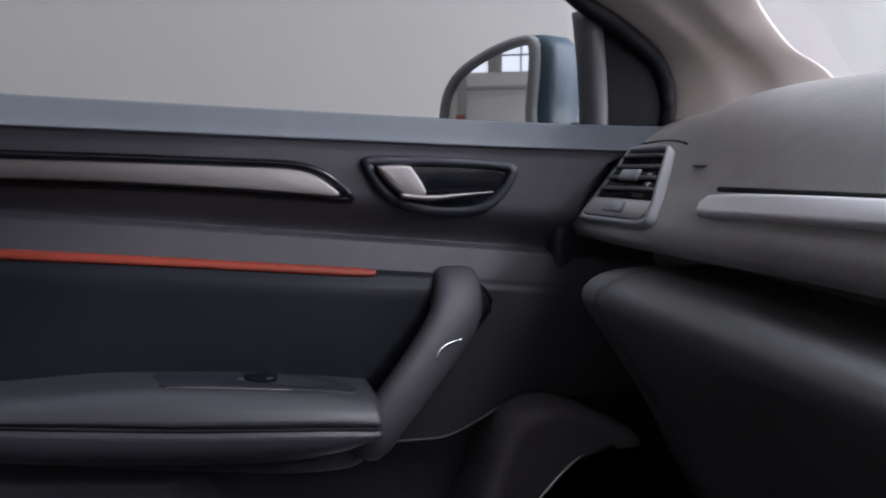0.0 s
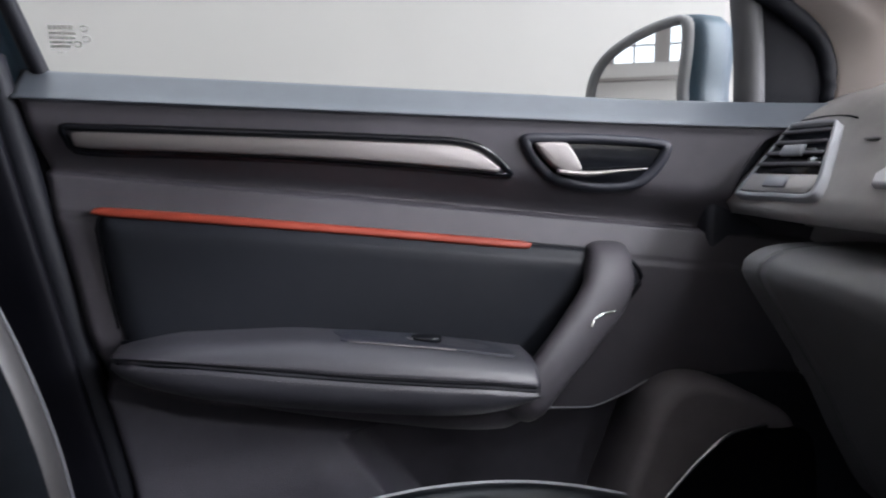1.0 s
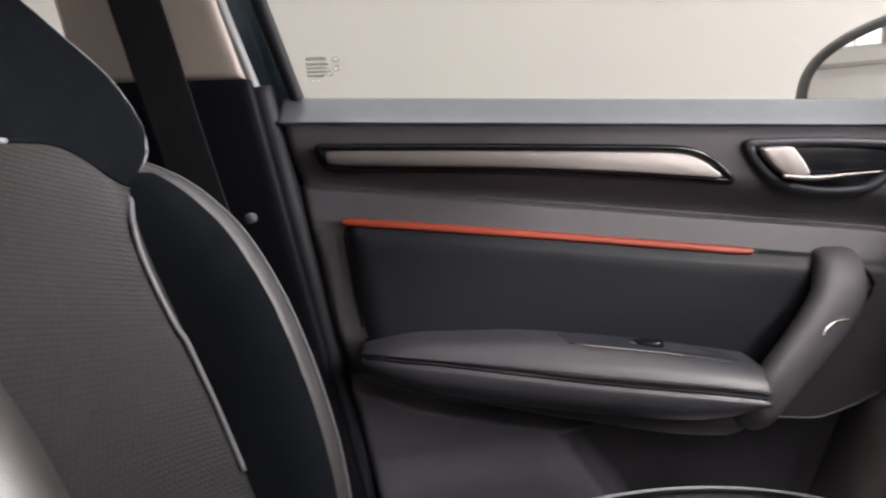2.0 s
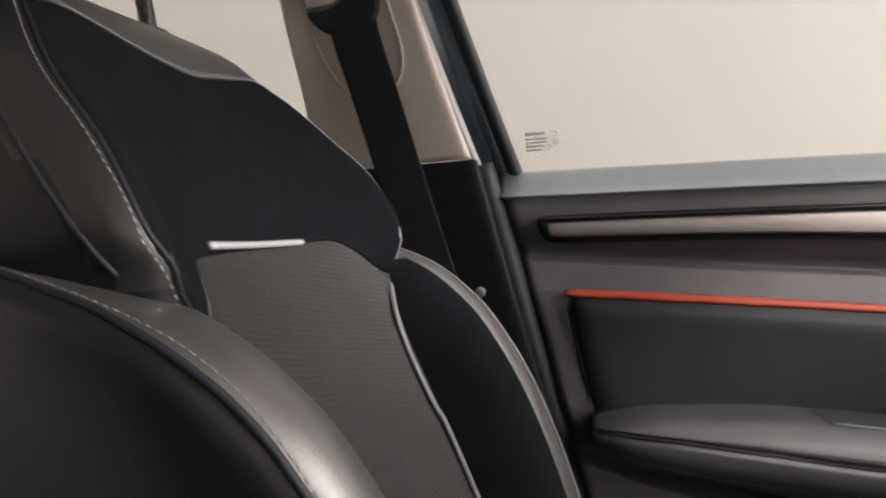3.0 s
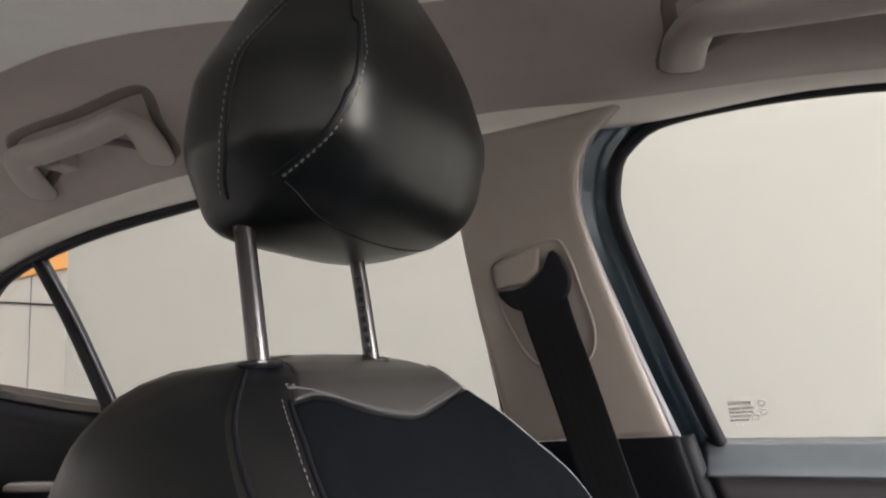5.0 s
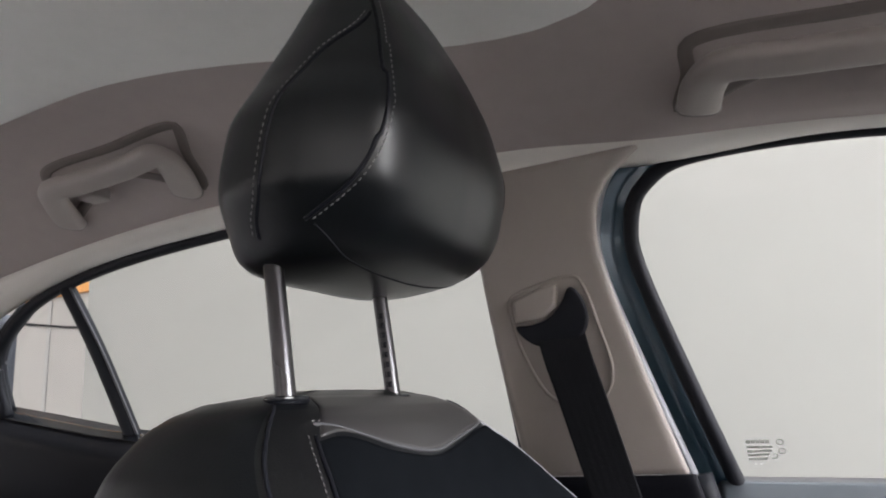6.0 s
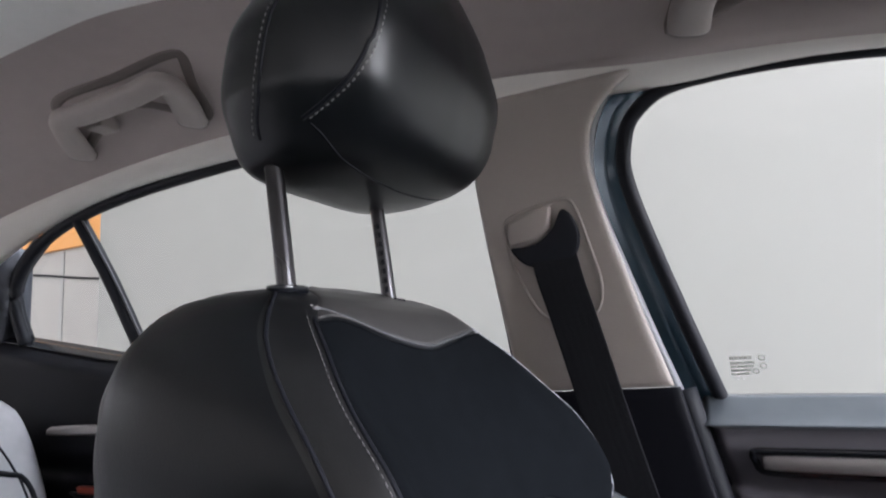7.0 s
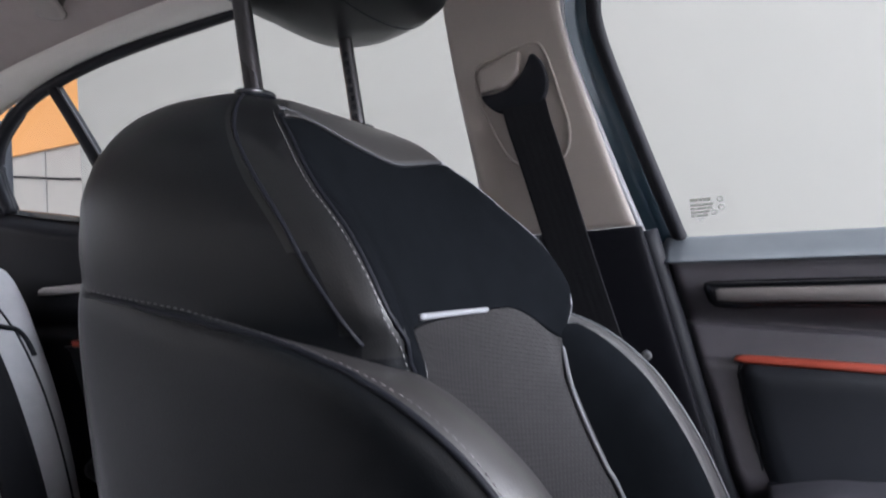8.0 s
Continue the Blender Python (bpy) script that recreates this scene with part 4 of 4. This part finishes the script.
HW = [0.05, 0.08, 0.1, 0.112, 0.122, 0.135, 0.1385, 0.122, 0.103, 0.083, 0.059, 0.035, 0.01]
HF = [-0.6, -0.575, -0.548, -0.526, -0.5125, -0.503, -0.4965, -0.5005, -0.5125, -0.53, -0.546, -0.56, -0.575]
HB = [-0.63, -0.645, -0.655, -0.66, -0.66, -0.66, -0.65, -0.634, -0.615, -0.6, -0.592, -0.59, -0.588]


def head_ring(z):
    w, f, b = table(z, HZ, HW), table(z, HZ, HF), table(z, HZ, HB)
    d = f - b
    half = [(f, 0.0), (f - 0.012 * d, 0.4 * w), (f - 0.045 * d, 0.65 * w), (f - 0.085 * d, 0.78 * w), (f - 0.125 * d, 0.828 * w), (f - 0.25 * d, 0.907 * w), (f - 0.5 * d, w), (f - 0.8 * d, 0.95 * w), (f - 0.95 * d, 0.75 * w), (b, 0.4 * w), (b, 0.0)]
    h = spline(half, 40)
    return [(x, HC + u, z) for x, u in h] + [(x, HC - u, z) for x, u in h[-2:0:-1]]


headrest = thing("headrest", "raised black leather headrest with pale stitching on two steel posts", "headrest")
pad_bm = loft([head_ring(z) for z in spline([(z,) for z in HZ], 80)[:, 0]])
pad_tree = BVHTree.FromBMesh(pad_bm)
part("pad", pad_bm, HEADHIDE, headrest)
for sgn in (-1, 1):
    fore = [(-0.535, HC + sgn * 0.072, 1.375), (-0.526, HC + sgn * 0.08, 1.354), (-0.518, HC + sgn * 0.091, 1.318), (-0.513, HC + sgn * 0.098, 1.287), (-0.514, HC + sgn * 0.104, 1.255), (-0.52, HC + sgn * 0.11, 1.234), (-0.535, HC + sgn * 0.115, 1.216), (-0.565, HC + sgn * 0.117, 1.199)]
    aft = [(-0.534, HC + sgn * 0.09, 1.36), (-0.54, HC + sgn * 0.1, 1.344), (-0.558, HC + sgn * 0.117, 1.321), (-0.575, HC + sgn * 0.132, 1.29), (-0.587, HC + sgn * 0.138, 1.26), (-0.6, HC + sgn * 0.136, 1.219), (-0.61, HC + sgn * 0.126, 1.204), (-0.614, HC + sgn * 0.117, 1.193)]
    for line in (fore, aft):
        part("seam", tube(snap([(x - 0.004, y + sgn * 0.003, z) if line is fore else (x + 0.005, y, z) for x, y, z in line], pad_tree, -0.0006, 60), 0.0016, 6, 70), RUBBER, headrest)
        stitches(line, pad_tree, "stitching", headrest, 0.0031, 0.0019, 0.0006)
part("base_seam", tube(snap([(-0.565, 0.252, 1.197), (-0.562, 0.267, 1.19), (-0.566, 0.305, 1.182), (-0.57, 0.348, 1.178), (-0.57, 0.401, 1.178), (-0.559, 0.454, 1.189), (-0.53, 0.478, 1.222)], pad_tree, -0.0002, 50), 0.0008, 6, 60), RUBBER, headrest)
for k, y in enumerate((0.276, 0.422)):
    post = part("post", tube([(-0.604, y, 1.06), (-0.611, y, 1.13), (-0.619, y, 1.2)], 0.0071 if k == 0 else 0.0066, 14, 12), STEEL, headrest, "dark steel post")
for z in np.arange(1.1, 1.16, 0.0085):
    xp = -0.6045 - (z - 1.06) * 0.11
    part("notch", block(xp - 0.0005, xp + 0.0045, 0.4155, 0.4195, z - 0.0024, z + 0.0024), RUBBER, post)

# unseen driver seat and headrest, added to darken reflections in the passenger seat
tagged(copy_thing(seat, pose(0, -0.77, 0)), "unseen black leather driver seat behind the camera, added to block light")
copy_thing(headrest, pose(-0.02, -0.75, -0.05))

# ---- roof, rails and handles ----
RB = [(-1.75, 0.58, 1.24), (-1.55, 0.60, 1.315), (-1.3, 0.60, 1.352), (-1.0, 0.60, 1.372), (-0.6, 0.61, 1.372), (-0.39, 0.63, 1.354), (-0.2, 0.645, 1.339), (0.05, 0.655, 1.298), (0.33, 0.615, 1.245), (0.40, 0.60, 1.24)]
RA = [(-1.75, 0.64, 1.14), (-1.55, 0.645, 1.262), (-1.3, 0.645, 1.332), (-1.0, 0.645, 1.352), (-0.6, 0.665, 1.352), (-0.39, 0.688, 1.338), (-0.2, 0.688, 1.334), (0.05, 0.695, 1.288), (0.3, 0.715, 1.20), (0.36, 0.73, 1.16)]
ra, rb = spline(RA, 61), spline(RB, 61)


def rail_point(u, v):
    p = lerp(rb[round(u * 60)], ra[round(u * 60)], v)
    return (p[0], p[1] - 0.006 * math.sin(v * math.pi), p[2] - 0.008 * math.sin(v * math.pi))


tagged(link("roof_rail_trim", sheet(rail_point, 60, 8, 0.02, (0, 0.6, 0.8)), CREAM), "cream plastic trim along the roof edge", "trim", kind="structure")


def liner_z(x, y):
    zb = float(np.interp(x, rb[:, 0], rb[:, 2]))
    return zb - 0.004 + 0.088 * max(0.0, 1 - max(0.0, (abs(y) - 0.36) / 0.252) ** 1.7)


def liner_point(u, v):
    q = 2 * v - 1
    x = lerp(-1.74, 0.38, u)
    y = (0.608 if q < 0 else 0.008 + float(np.interp(x, rb[:, 0], rb[:, 1]))) * math.copysign(1 - (1 - abs(q)) ** 1.3, q)
    return (x, y, liner_z(x, y))


tagged(link("headliner", sheet(liner_point, 60, 70, 0.03, (0, 0, 1)), LINER), "pale grey cloth headliner", "ceiling", kind="structure")


def blind_point(u, v):
    """A stretched cloth panel under the roof that dies into the headliner along a soft rounded rim."""
    q, p = 2 * v - 1, 2 * u - 1
    far = (abs(q) ** 7 + abs(p) ** 7) ** (1 / 7)
    k = max(abs(q), abs(p)) / max(far, 1e-6)
    x = lerp(-1.45, -0.31, 0.5 + 0.5 * p * k)
    y = q * k * lerp(0.39, 0.495, step(-1.0, -0.45, x))
    return (x, y, liner_z(x, y) - 0.007 * math.sqrt(max(0.0, 1 - max(abs(q), abs(p)) ** 6)) + 0.002)


tagged(link("sunroof_blind", sheet(blind_point, 60, 60, 0.004, (0, 0, 1)), BLIND), "pale grey cloth sunroof blind in the roof", "sunroof blind", kind="structure")
tagged(link("roof_rail_right", sheet(lambda u, v: (lerp(-1.74, 0.38, u), -0.605 - 0.09 * v, liner_z(lerp(-1.74, 0.38, u), 0.605) - 0.04 * v), 20, 4, 0.02, (0, 0, 1)), CREAM), "cream plastic trim along the far roof edge", "trim", kind="structure")


def grab_handle(feet, bar):
    """Feet and bar as places (x, y) under the headliner, from the rear to the front end."""
    h = thing("grab_handle", "beige plastic grab handle on the roof edge", "grab handle", "grab handles")

    def under(p, lift):
        x, y = p
        e = 0.004
        n = Vector(((liner_z(x + e, y) - liner_z(x - e, y)) / (2 * e), (liner_z(x, y + e) - liner_z(x, y - e)) / (2 * e), -1)).normalized()
        return Vector((x, y, liner_z(x, y))) + n * lift

    (f0, f1), (b0, b1) = feet, bar
    mix = lambda a, b, t: (lerp(a[0], b[0], t), lerp(a[1], b[1], t))
    path = spline([under(f0, 0.010), under(mix(f0, b0, 0.55), 0.024), under(mix(b0, b1, 0.06), 0.037), under(mix(b0, b1, 0.3), 0.041), under(mix(b0, b1, 0.7), 0.041), under(mix(b0, b1, 0.94), 0.037), under(mix(f1, b1, 0.55), 0.024), under(f1, 0.010)], 80)
    rings = []
    for i, p in enumerate(path):
        d = Vector(path[min(i + 1, 79)] - path[max(i - 1, 0)]).normalized()
        n = (under((p[0], p[1]), 1.0) - under((p[0], p[1]), 0.0)).normalized()
        s = d.cross(n).normalized()
        w = s.cross(d)
        q = abs(i / 39.5 - 1)
        a = lerp(0.0165, 0.021, step(0.45, 0.9, q))
        rings.append([Vector(p) + s * a * math.copysign(abs(math.cos(k)) ** 0.7, math.cos(k)) + w * 0.011 * math.copysign(abs(math.sin(k)) ** 0.8, math.sin(k)) for k in np.linspace(0, 2 * math.pi, 18, endpoint=False)])
    mid = mix(mix(f0, f1, 0.5), mix(b0, b1, 0.5), 0.5)
    grow = lambda p, k: (p[0] + math.copysign(k, p[0] - mid[0]), p[1] + math.copysign(0.012, p[1] - mid[1]))
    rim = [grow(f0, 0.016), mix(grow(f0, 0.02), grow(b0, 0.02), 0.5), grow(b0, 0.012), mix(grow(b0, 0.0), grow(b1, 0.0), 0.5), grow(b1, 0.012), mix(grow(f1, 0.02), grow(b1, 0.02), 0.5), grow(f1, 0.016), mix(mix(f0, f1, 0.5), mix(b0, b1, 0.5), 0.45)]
    # raised darker ring in place of the shadow round the grip
    part("recess", ring_plate(rim, lambda a, b, k: under((a, b), k), 0.014, 0.0012, 70), GRIPSHADE, h, "dark ring painted for the shade around the grip")
    part("grip", loft(rings), GRIPS, h)
    for end, ring in ((0, rings[0]), (1, rings[-1])):
        c = sum(ring, Vector()) / 18
        d = Vector(path[0] - path[1]).normalized() if end == 0 else Vector(path[-1] - path[-2]).normalized()
        part("end_cap", loft([[c + (v - c) * k + d * o for v in ring] for k, o in ((1.04, -0.001), (1.06, 0.001), (0.95, 0.003))]), ALU, h, "bright end cap")
    return h, under


rear_grab, under = grab_handle(((-1.21, 0.555), (-0.99, 0.562)), ((-1.15, 0.478), (-0.935, 0.476)))
hook = under((-1.125, 0.52), 0.012)
part("coat_hook", block(hook.x - 0.016, hook.x + 0.016, hook.y - 0.012, hook.y + 0.02, hook.z - 0.01, hook.z + 0.012, 0.004), GRIPS, rear_grab)
grab_handle(((-0.335, 0.585), (-0.085, 0.585)), ((-0.318, 0.524), (-0.10, 0.524)))

# ---- A pillar and windscreen ----
a_pillar = thing("a_pillar", "beige plastic windscreen pillar trim", "car pillar")
AO = spline([(0.28, 0.715, 1.215), (0.41, 0.75, 1.122), (0.495, 0.764, 1.082), (0.565, 0.773, 1.043), (0.592, 0.777, 0.995), (0.592, 0.78, 0.93)], 41)
AI = spline([(0.40, 0.585, 1.26), (0.53, 0.635, 1.175), (0.635, 0.685, 1.105), (0.71, 0.70, 1.052), (0.79, 0.71, 1.022), (0.9, 0.74, 0.96)], 41)


def pillar_point(u, v):
    p = lerp(AO[round(u * 40)], AI[round(u * 40)], v)
    k = math.sin(v * math.pi) ** 0.8
    return (p[0] - 0.012 * k + 0.01 * math.exp(-((v - 0.5) / 0.1) ** 2), p[1] - 0.018 * k + 0.008 * math.exp(-((v - 0.45) / 0.12) ** 2), p[2])


part("trim", sheet(pillar_point, 40, 30, 0.006, (0.25, 0.97, 0)), BEIGE, a_pillar)
screen = thing("windscreen", "clear laminated windscreen", "windscreen", "", "structure")
pane("glass", [(0.36, -0.55, 1.27), (0.42, 0.6, 1.27), (0.9, 0.72, 0.97), (0.98, 0.0, 0.96), (0.9, -0.7, 0.97)], screen)

# ---- dashboard ----
dash = thing("dashboard", "grey padded dashboard with a side air vent", "dashboard")


def dash_bow(y):
    return -0.03 * step(0.5, 0.1, y) + 0.03 * step(0.6, 0.74, y)


def dash_ring(y):
    sec = [(1.0, 0.95), (0.75, 0.985), (0.64, 0.99), (0.575, 0.983), (0.53, 0.965), (0.497, 0.94), (0.472, 0.91), (0.45, 0.88), (0.43, 0.858), (0.418, 0.842), (0.409, 0.828), (0.409, 0.818), (0.425, 0.813), (0.47, 0.811), (0.52, 0.80), (0.53, 0.6), (1.0, 0.5)]
    side = 0.02 * step(0.55, 0.74, y)
    return [(x + dash_bow(y) * 0.5, y, z - side * step(0.9, 0.98, z)) for x, z in spline(sec, 80)]


def dash_x(y, z):
    r = np.array(dash_ring(y))[10:52]
    o = np.argsort(r[:, 2])
    return float(np.interp(z, r[o, 2], r[o, 0]))


def on_dash(a, b, h):
    return (dash_x(a, b) - h * 0.8, a, b + h * 0.6)


part("dash_pad", loft([dash_ring(y) for y in np.linspace(-0.68, 0.74, 70)]), DASH, dash)
part("dash_strip", plate([(0.513, 0.87), (0.519, 0.862), (0.512, 0.853), (0.4, 0.855), (0.1, 0.857), (-0.3, 0.857), (-0.3, 0.872), (0.1, 0.875), (0.4, 0.874)], on_dash, 0.008, 0.004, 100), DECOR, dash, "satin aluminium strip")
# black tube put in for the shading directly above the strip
part("strip_shade", tube([on_dash(y, 0.878, 0.0) for y in np.linspace(0.515, -0.3, 20)], 0.003, 6, 40), RUBBER, dash)
VC = [Vector(on_dash(y, z, 0.009)) for y, z in ((0.708, 0.916), (0.618, 0.916), (0.718, 0.832), (0.562, 0.834))]
VN = (VC[1] - VC[2]).cross(VC[3] - VC[0]).normalized()
VN = VN if VN.x < 0 else -VN


def on_vent(a, b, h):
    """a runs from the door side to the cabin side, b from top to bottom of the vent."""
    return lerp(lerp(VC[0], VC[1], a), lerp(VC[2], VC[3], a), b) + VN * h


vent = part("air_vent", ring_plate([(0.05, 0.0), (0.5, -0.01), (0.93, 0.0), (1.0, 0.05), (1.0, 0.4), (1.0, 0.8), (0.9, 0.98), (0.5, 1.0), (0.06, 1.0), (0.0, 0.95), (0.0, 0.5), (0.0, 0.05)], lambda a, b, h: on_vent(a, b, h * 0.04 if h > 0 else -0.02), 0.055, 0.06, 90, 0.04), PIPING, dash, "silver-edged vent frame")
part("vent_cavity", plate([(0.06, 0.07), (0.94, 0.07), (0.94, 0.68), (0.06, 0.68)], lambda a, b, h: on_vent(a, b, h), 0.0008, 0.0004, 60, False, 0.02), GLOSS, vent)
for k in range(4):
    b0 = 0.15 + 0.145 * k
    bm = loft([[on_vent(a, b0 + db, h) for db, h in ((-0.035, 0.0008), (-0.03, 0.003), (0.012, 0.0055), (0.03, 0.0045), (0.012, 0.0008))] for a in np.linspace(0.06, 0.94, 10)])
    part("slat", bm, SOFT, vent)
part("vent_tab", loft([[on_vent(a, b, h) for b, h in ((0.36, 0.006), (0.38, 0.010), (0.49, 0.010), (0.51, 0.006))] for a in (0.38, 0.41, 0.55, 0.68, 0.7)]), PIPING, vent)
part("vent_sill", plate([(0.05, 0.71), (0.95, 0.71), (0.95, 0.82), (0.88, 0.93), (0.06, 0.93)], on_vent, 0.002, 0.001, 50, False), DASH, vent)
part("vent_wheel", plate([(0.35, 0.75), (0.62, 0.75), (0.62, 0.88), (0.35, 0.88)], on_vent, 0.005, 0.002, 30, False), PIPING, vent)
part("vent_joint", tube([on_dash(y, z, 0.0) for y, z in ((0.72, 0.926), (0.67, 0.928), (0.625, 0.926), (0.605, 0.922))], 0.0012, 6, 20), RUBBER, dash)
part("airbag_mark", block(dash_x(0.56, 0.90) - 0.003, dash_x(0.56, 0.90), 0.553, 0.571, 0.899, 0.9012), MARK, dash)


def glove_ring(y):
    k = 0.02 * step(0.6, 0.3, y)
    b = dash_bow(y) * 0.6
    sec = [(0.52, 0.782), (0.43, 0.783), (0.39, 0.779), (0.371, 0.770), (0.364, 0.757), (0.374, 0.738), (0.405, 0.695), (0.45, 0.63), (0.49, 0.56), (0.54, 0.49), (0.6, 0.47)]
    return [(x + b, y, z - k * 0.4 + 0.009) for x, z in spline(sec, 50)]


part("glovebox", loft([glove_ring(y) for y in np.linspace(0.1, 0.584, 40)]), GLOVE, dash, "black glovebox lid")
part("knee_trim", loft([glove_ring(y) for y in np.linspace(0.588, 0.615, 10)]), GLOVE, dash)
def on_lid(a, b, h):
    """a across the car, b the height on the slanting lid."""
    r = np.array(glove_ring(a))[20:]
    o = np.argsort(r[:, 2])
    return (float(np.interp(b, r[o, 2], r[o, 0])) - h * 0.85, a, b - h * 0.5)


# raised black plate in place of the shade inside the handle recess
part("glove_recess_shade", plate([(0.345, 0.768), (0.30, 0.767), (0.25, 0.766), (0.25, 0.748), (0.29, 0.75), (0.325, 0.757)], on_lid, 0.0015, 0.001, 40, True, 0.02), RUBBER, dash)
part("glove_handle", tube([on_lid(0.305, 0.752, 0.002), on_lid(0.293, 0.747, 0.006), on_lid(0.279, 0.7435, 0.008), on_lid(0.262, 0.741, 0.008), on_lid(0.22, 0.739, 0.008)], [0.0015, 0.004, 0.0045, 0.0045], 10, 24), PIPING, dash, "grey glovebox handle")

# ---- rear door ----
rear_door = thing("rear_door", "closed rear car door with black trim and metal strip", "car door")


def rear_belt(x):
    return float(np.interp(x, [-1.7, -1.475, -1.287, -1.19, -0.6], [1.15, 1.112, 1.079, 1.066, 1.02]))


def rear_y(x, z):
    zb = rear_belt(x)
    y = 0.628 + 0.05 * max(0.0, (z - zb + 0.03) / 0.03) ** 1.2
    y += 0.012 * step(0.93, 0.90, z) - 0.025 * step(0.90, 0.888, z) + 0.01 * step(0.88, 0.85, z)
    return y + 0.02 * step(-0.9, -0.6, x)


def on_rear(a, b, h):
    return (a, rear_y(a, b) - h, b)


def rear_point(u, v):
    x = lerp(-1.66, -0.6, u)
    z = lerp(0.36, rear_belt(x), v)
    return (x, rear_y(x, z), z)


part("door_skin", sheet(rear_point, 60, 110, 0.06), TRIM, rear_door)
part("sill_cap", sheet(lambda u, v: (lambda x: (lambda z: (x, rear_y(x, z) - 0.003, z + 0.002))(rear_belt(x) + lerp(-0.009, 0.0, v)))(lerp(-1.66, -0.6, u)), 60, 8, 0.003), GLOSS, rear_door, "glossy black sill edge")
part("decor_strip", plate([(-1.362, 0.97), (-1.366, 0.963), (-1.36, 0.956), (-1.2, 0.955), (-0.8, 0.945), (-0.8, 0.962), (-1.2, 0.971)], on_rear, 0.007, 0.004, 70), ALU, rear_door, "satin aluminium strip")
part("insert_panel", plate([(-1.288, 0.865), (-1.27, 0.872), (-1.0, 0.866), (-0.72, 0.86), (-0.72, 0.71), (-1.0, 0.7), (-1.228, 0.71), (-1.26, 0.77)], on_rear, 0.008, 0.004, 80), LEATHER, rear_door, "padded black insert")
part("accent_line", plate([(-1.27, 0.881), (-1.272, 0.872), (-1.23, 0.870), (-0.8, 0.862), (-0.8, 0.87), (-1.23, 0.882)], on_rear, 0.012, 0.004, 70), RED, rear_door, "red accent strip")
part("panel_joint", tube([on_rear(a, b, 0.003) for a, b in ((-1.287, 0.862), (-1.275, 0.82), (-1.254, 0.756), (-1.231, 0.712))], 0.002, 6, 30), PIPING, rear_door)
part("armrest", tube([(-1.225, 0.62, 0.69), (-1.19, 0.585, 0.69), (-1.0, 0.575, 0.70), (-0.75, 0.58, 0.69)], [0.015, 0.025, 0.03, 0.02], 12, 30), LEATHER, rear_door)
RW = [(-0.60, 0.68, 1.35), (-0.8, 0.655, 1.358), (-1.0, 0.65, 1.352), (-1.2, 0.65, 1.341), (-1.35, 0.652, 1.32), (-1.455, 0.656, 1.287), (-1.52, 0.66, 1.235), (-1.53, 0.662, 1.18), (-1.50, 0.665, 1.11)]
part("window_seal", tube(RW, 0.011, 10, 90), RUBBER, rear_door)
part("outer_frame", tube([(x - 0.03, y + 0.02, z + 0.01) for x, y, z in RW[5:]], 0.014, 10, 30), RUBBER, rear_door, "dark outer frame")
part("window_post", tube([(-1.358, 0.656, 1.318), (-1.285, 0.668, 1.2), (-1.212, 0.682, 1.06)], 0.013, 10, 20), RUBBER, rear_door, "black window post")
part("post_trim", tube([(-1.34, 0.65, 1.312), (-1.268, 0.662, 1.198), (-1.195, 0.676, 1.06)], 0.002, 6, 20), CORD, rear_door)
pane("window_glass", [(x, y + 0.012, z) for x, y, z in RW] + [(-1.2, 0.69, 1.05), (-0.6, 0.70, 1.0)], rear_door)
tagged(link("car_quarter", block(-1.78, -1.56, 0.64, 0.72, 0.4, 1.3, 0.02), HARD), "plain black trim behind the rear door", "wall", kind="structure")

# ---- rear seat ----
rear_seat = thing("rear_bench", "light grey leather rear bench seat", "car seat")
rs = []
for y in np.linspace(-0.5, 0.605, 50):
    k = math.sqrt(max(0.0, 1 - max(0.0, (y - 0.53) / 0.078) ** 2))
    sec = [(-1.52, 1.0), (-1.44, 1.03), (-1.375, 1.01), (-1.32, 0.93), (-1.26, 0.81), (-1.215, 0.66), (-1.20, 0.5), (-1.45, 0.48), (-1.55, 0.7)]
    rs.append([(-1.42 + (x + 1.42) * (0.55 + 0.45 * k), y, 0.74 + (z - 0.74) * (0.75 + 0.25 * k)) for x, z in spline(sec, 60, True)])
rs_bm = loft(rs)
rs_tree = BVHTree.FromBMesh(rs_bm)
part("backrest", rs_bm, GREYSEAT, rear_seat)
part("seam", tube(snap([(-1.37, 0.49, 1.0), (-1.33, 0.53, 0.93), (-1.27, 0.55, 0.83), (-1.22, 0.56, 0.7), (-1.2, 0.565, 0.58)], rs_tree, 0.0, 50), 0.002, 6, 60), RUBBER, rear_seat)
part("belt_loop", tube(snap([(-1.33, 0.44, 0.93), (-1.318, 0.49, 0.92), (-1.31, 0.525, 0.912), (-1.308, 0.543, 0.906), (-1.30, 0.553, 0.89), (-1.29, 0.556, 0.865)], rs_tree, 0.002, 40), 0.0045, 8, 50), RUBBER, rear_seat, "black belt slot trim")
part("cushion", block(-1.32, -0.88, -0.5, 0.57, 0.36, 0.56, 0.06), GREYSEAT, rear_seat)
rear_belt_thing = thing("rear_seat_belt", "dark grey rear seat belt lying against the backrest", "seat belt")
part("webbing", sheet(lambda u, v: tuple(Vector(rs_tree.find_nearest(Vector((lerp(-1.30, -1.18, v), lerp(0.44, 0.5, u) + 0.02 * v, lerp(0.885, 0.58, v))))[0]) + Vector((0.005, 0, 0.002))), 6, 30, 0.0015, (1, 0, 0)), WEB, rear_belt_thing)
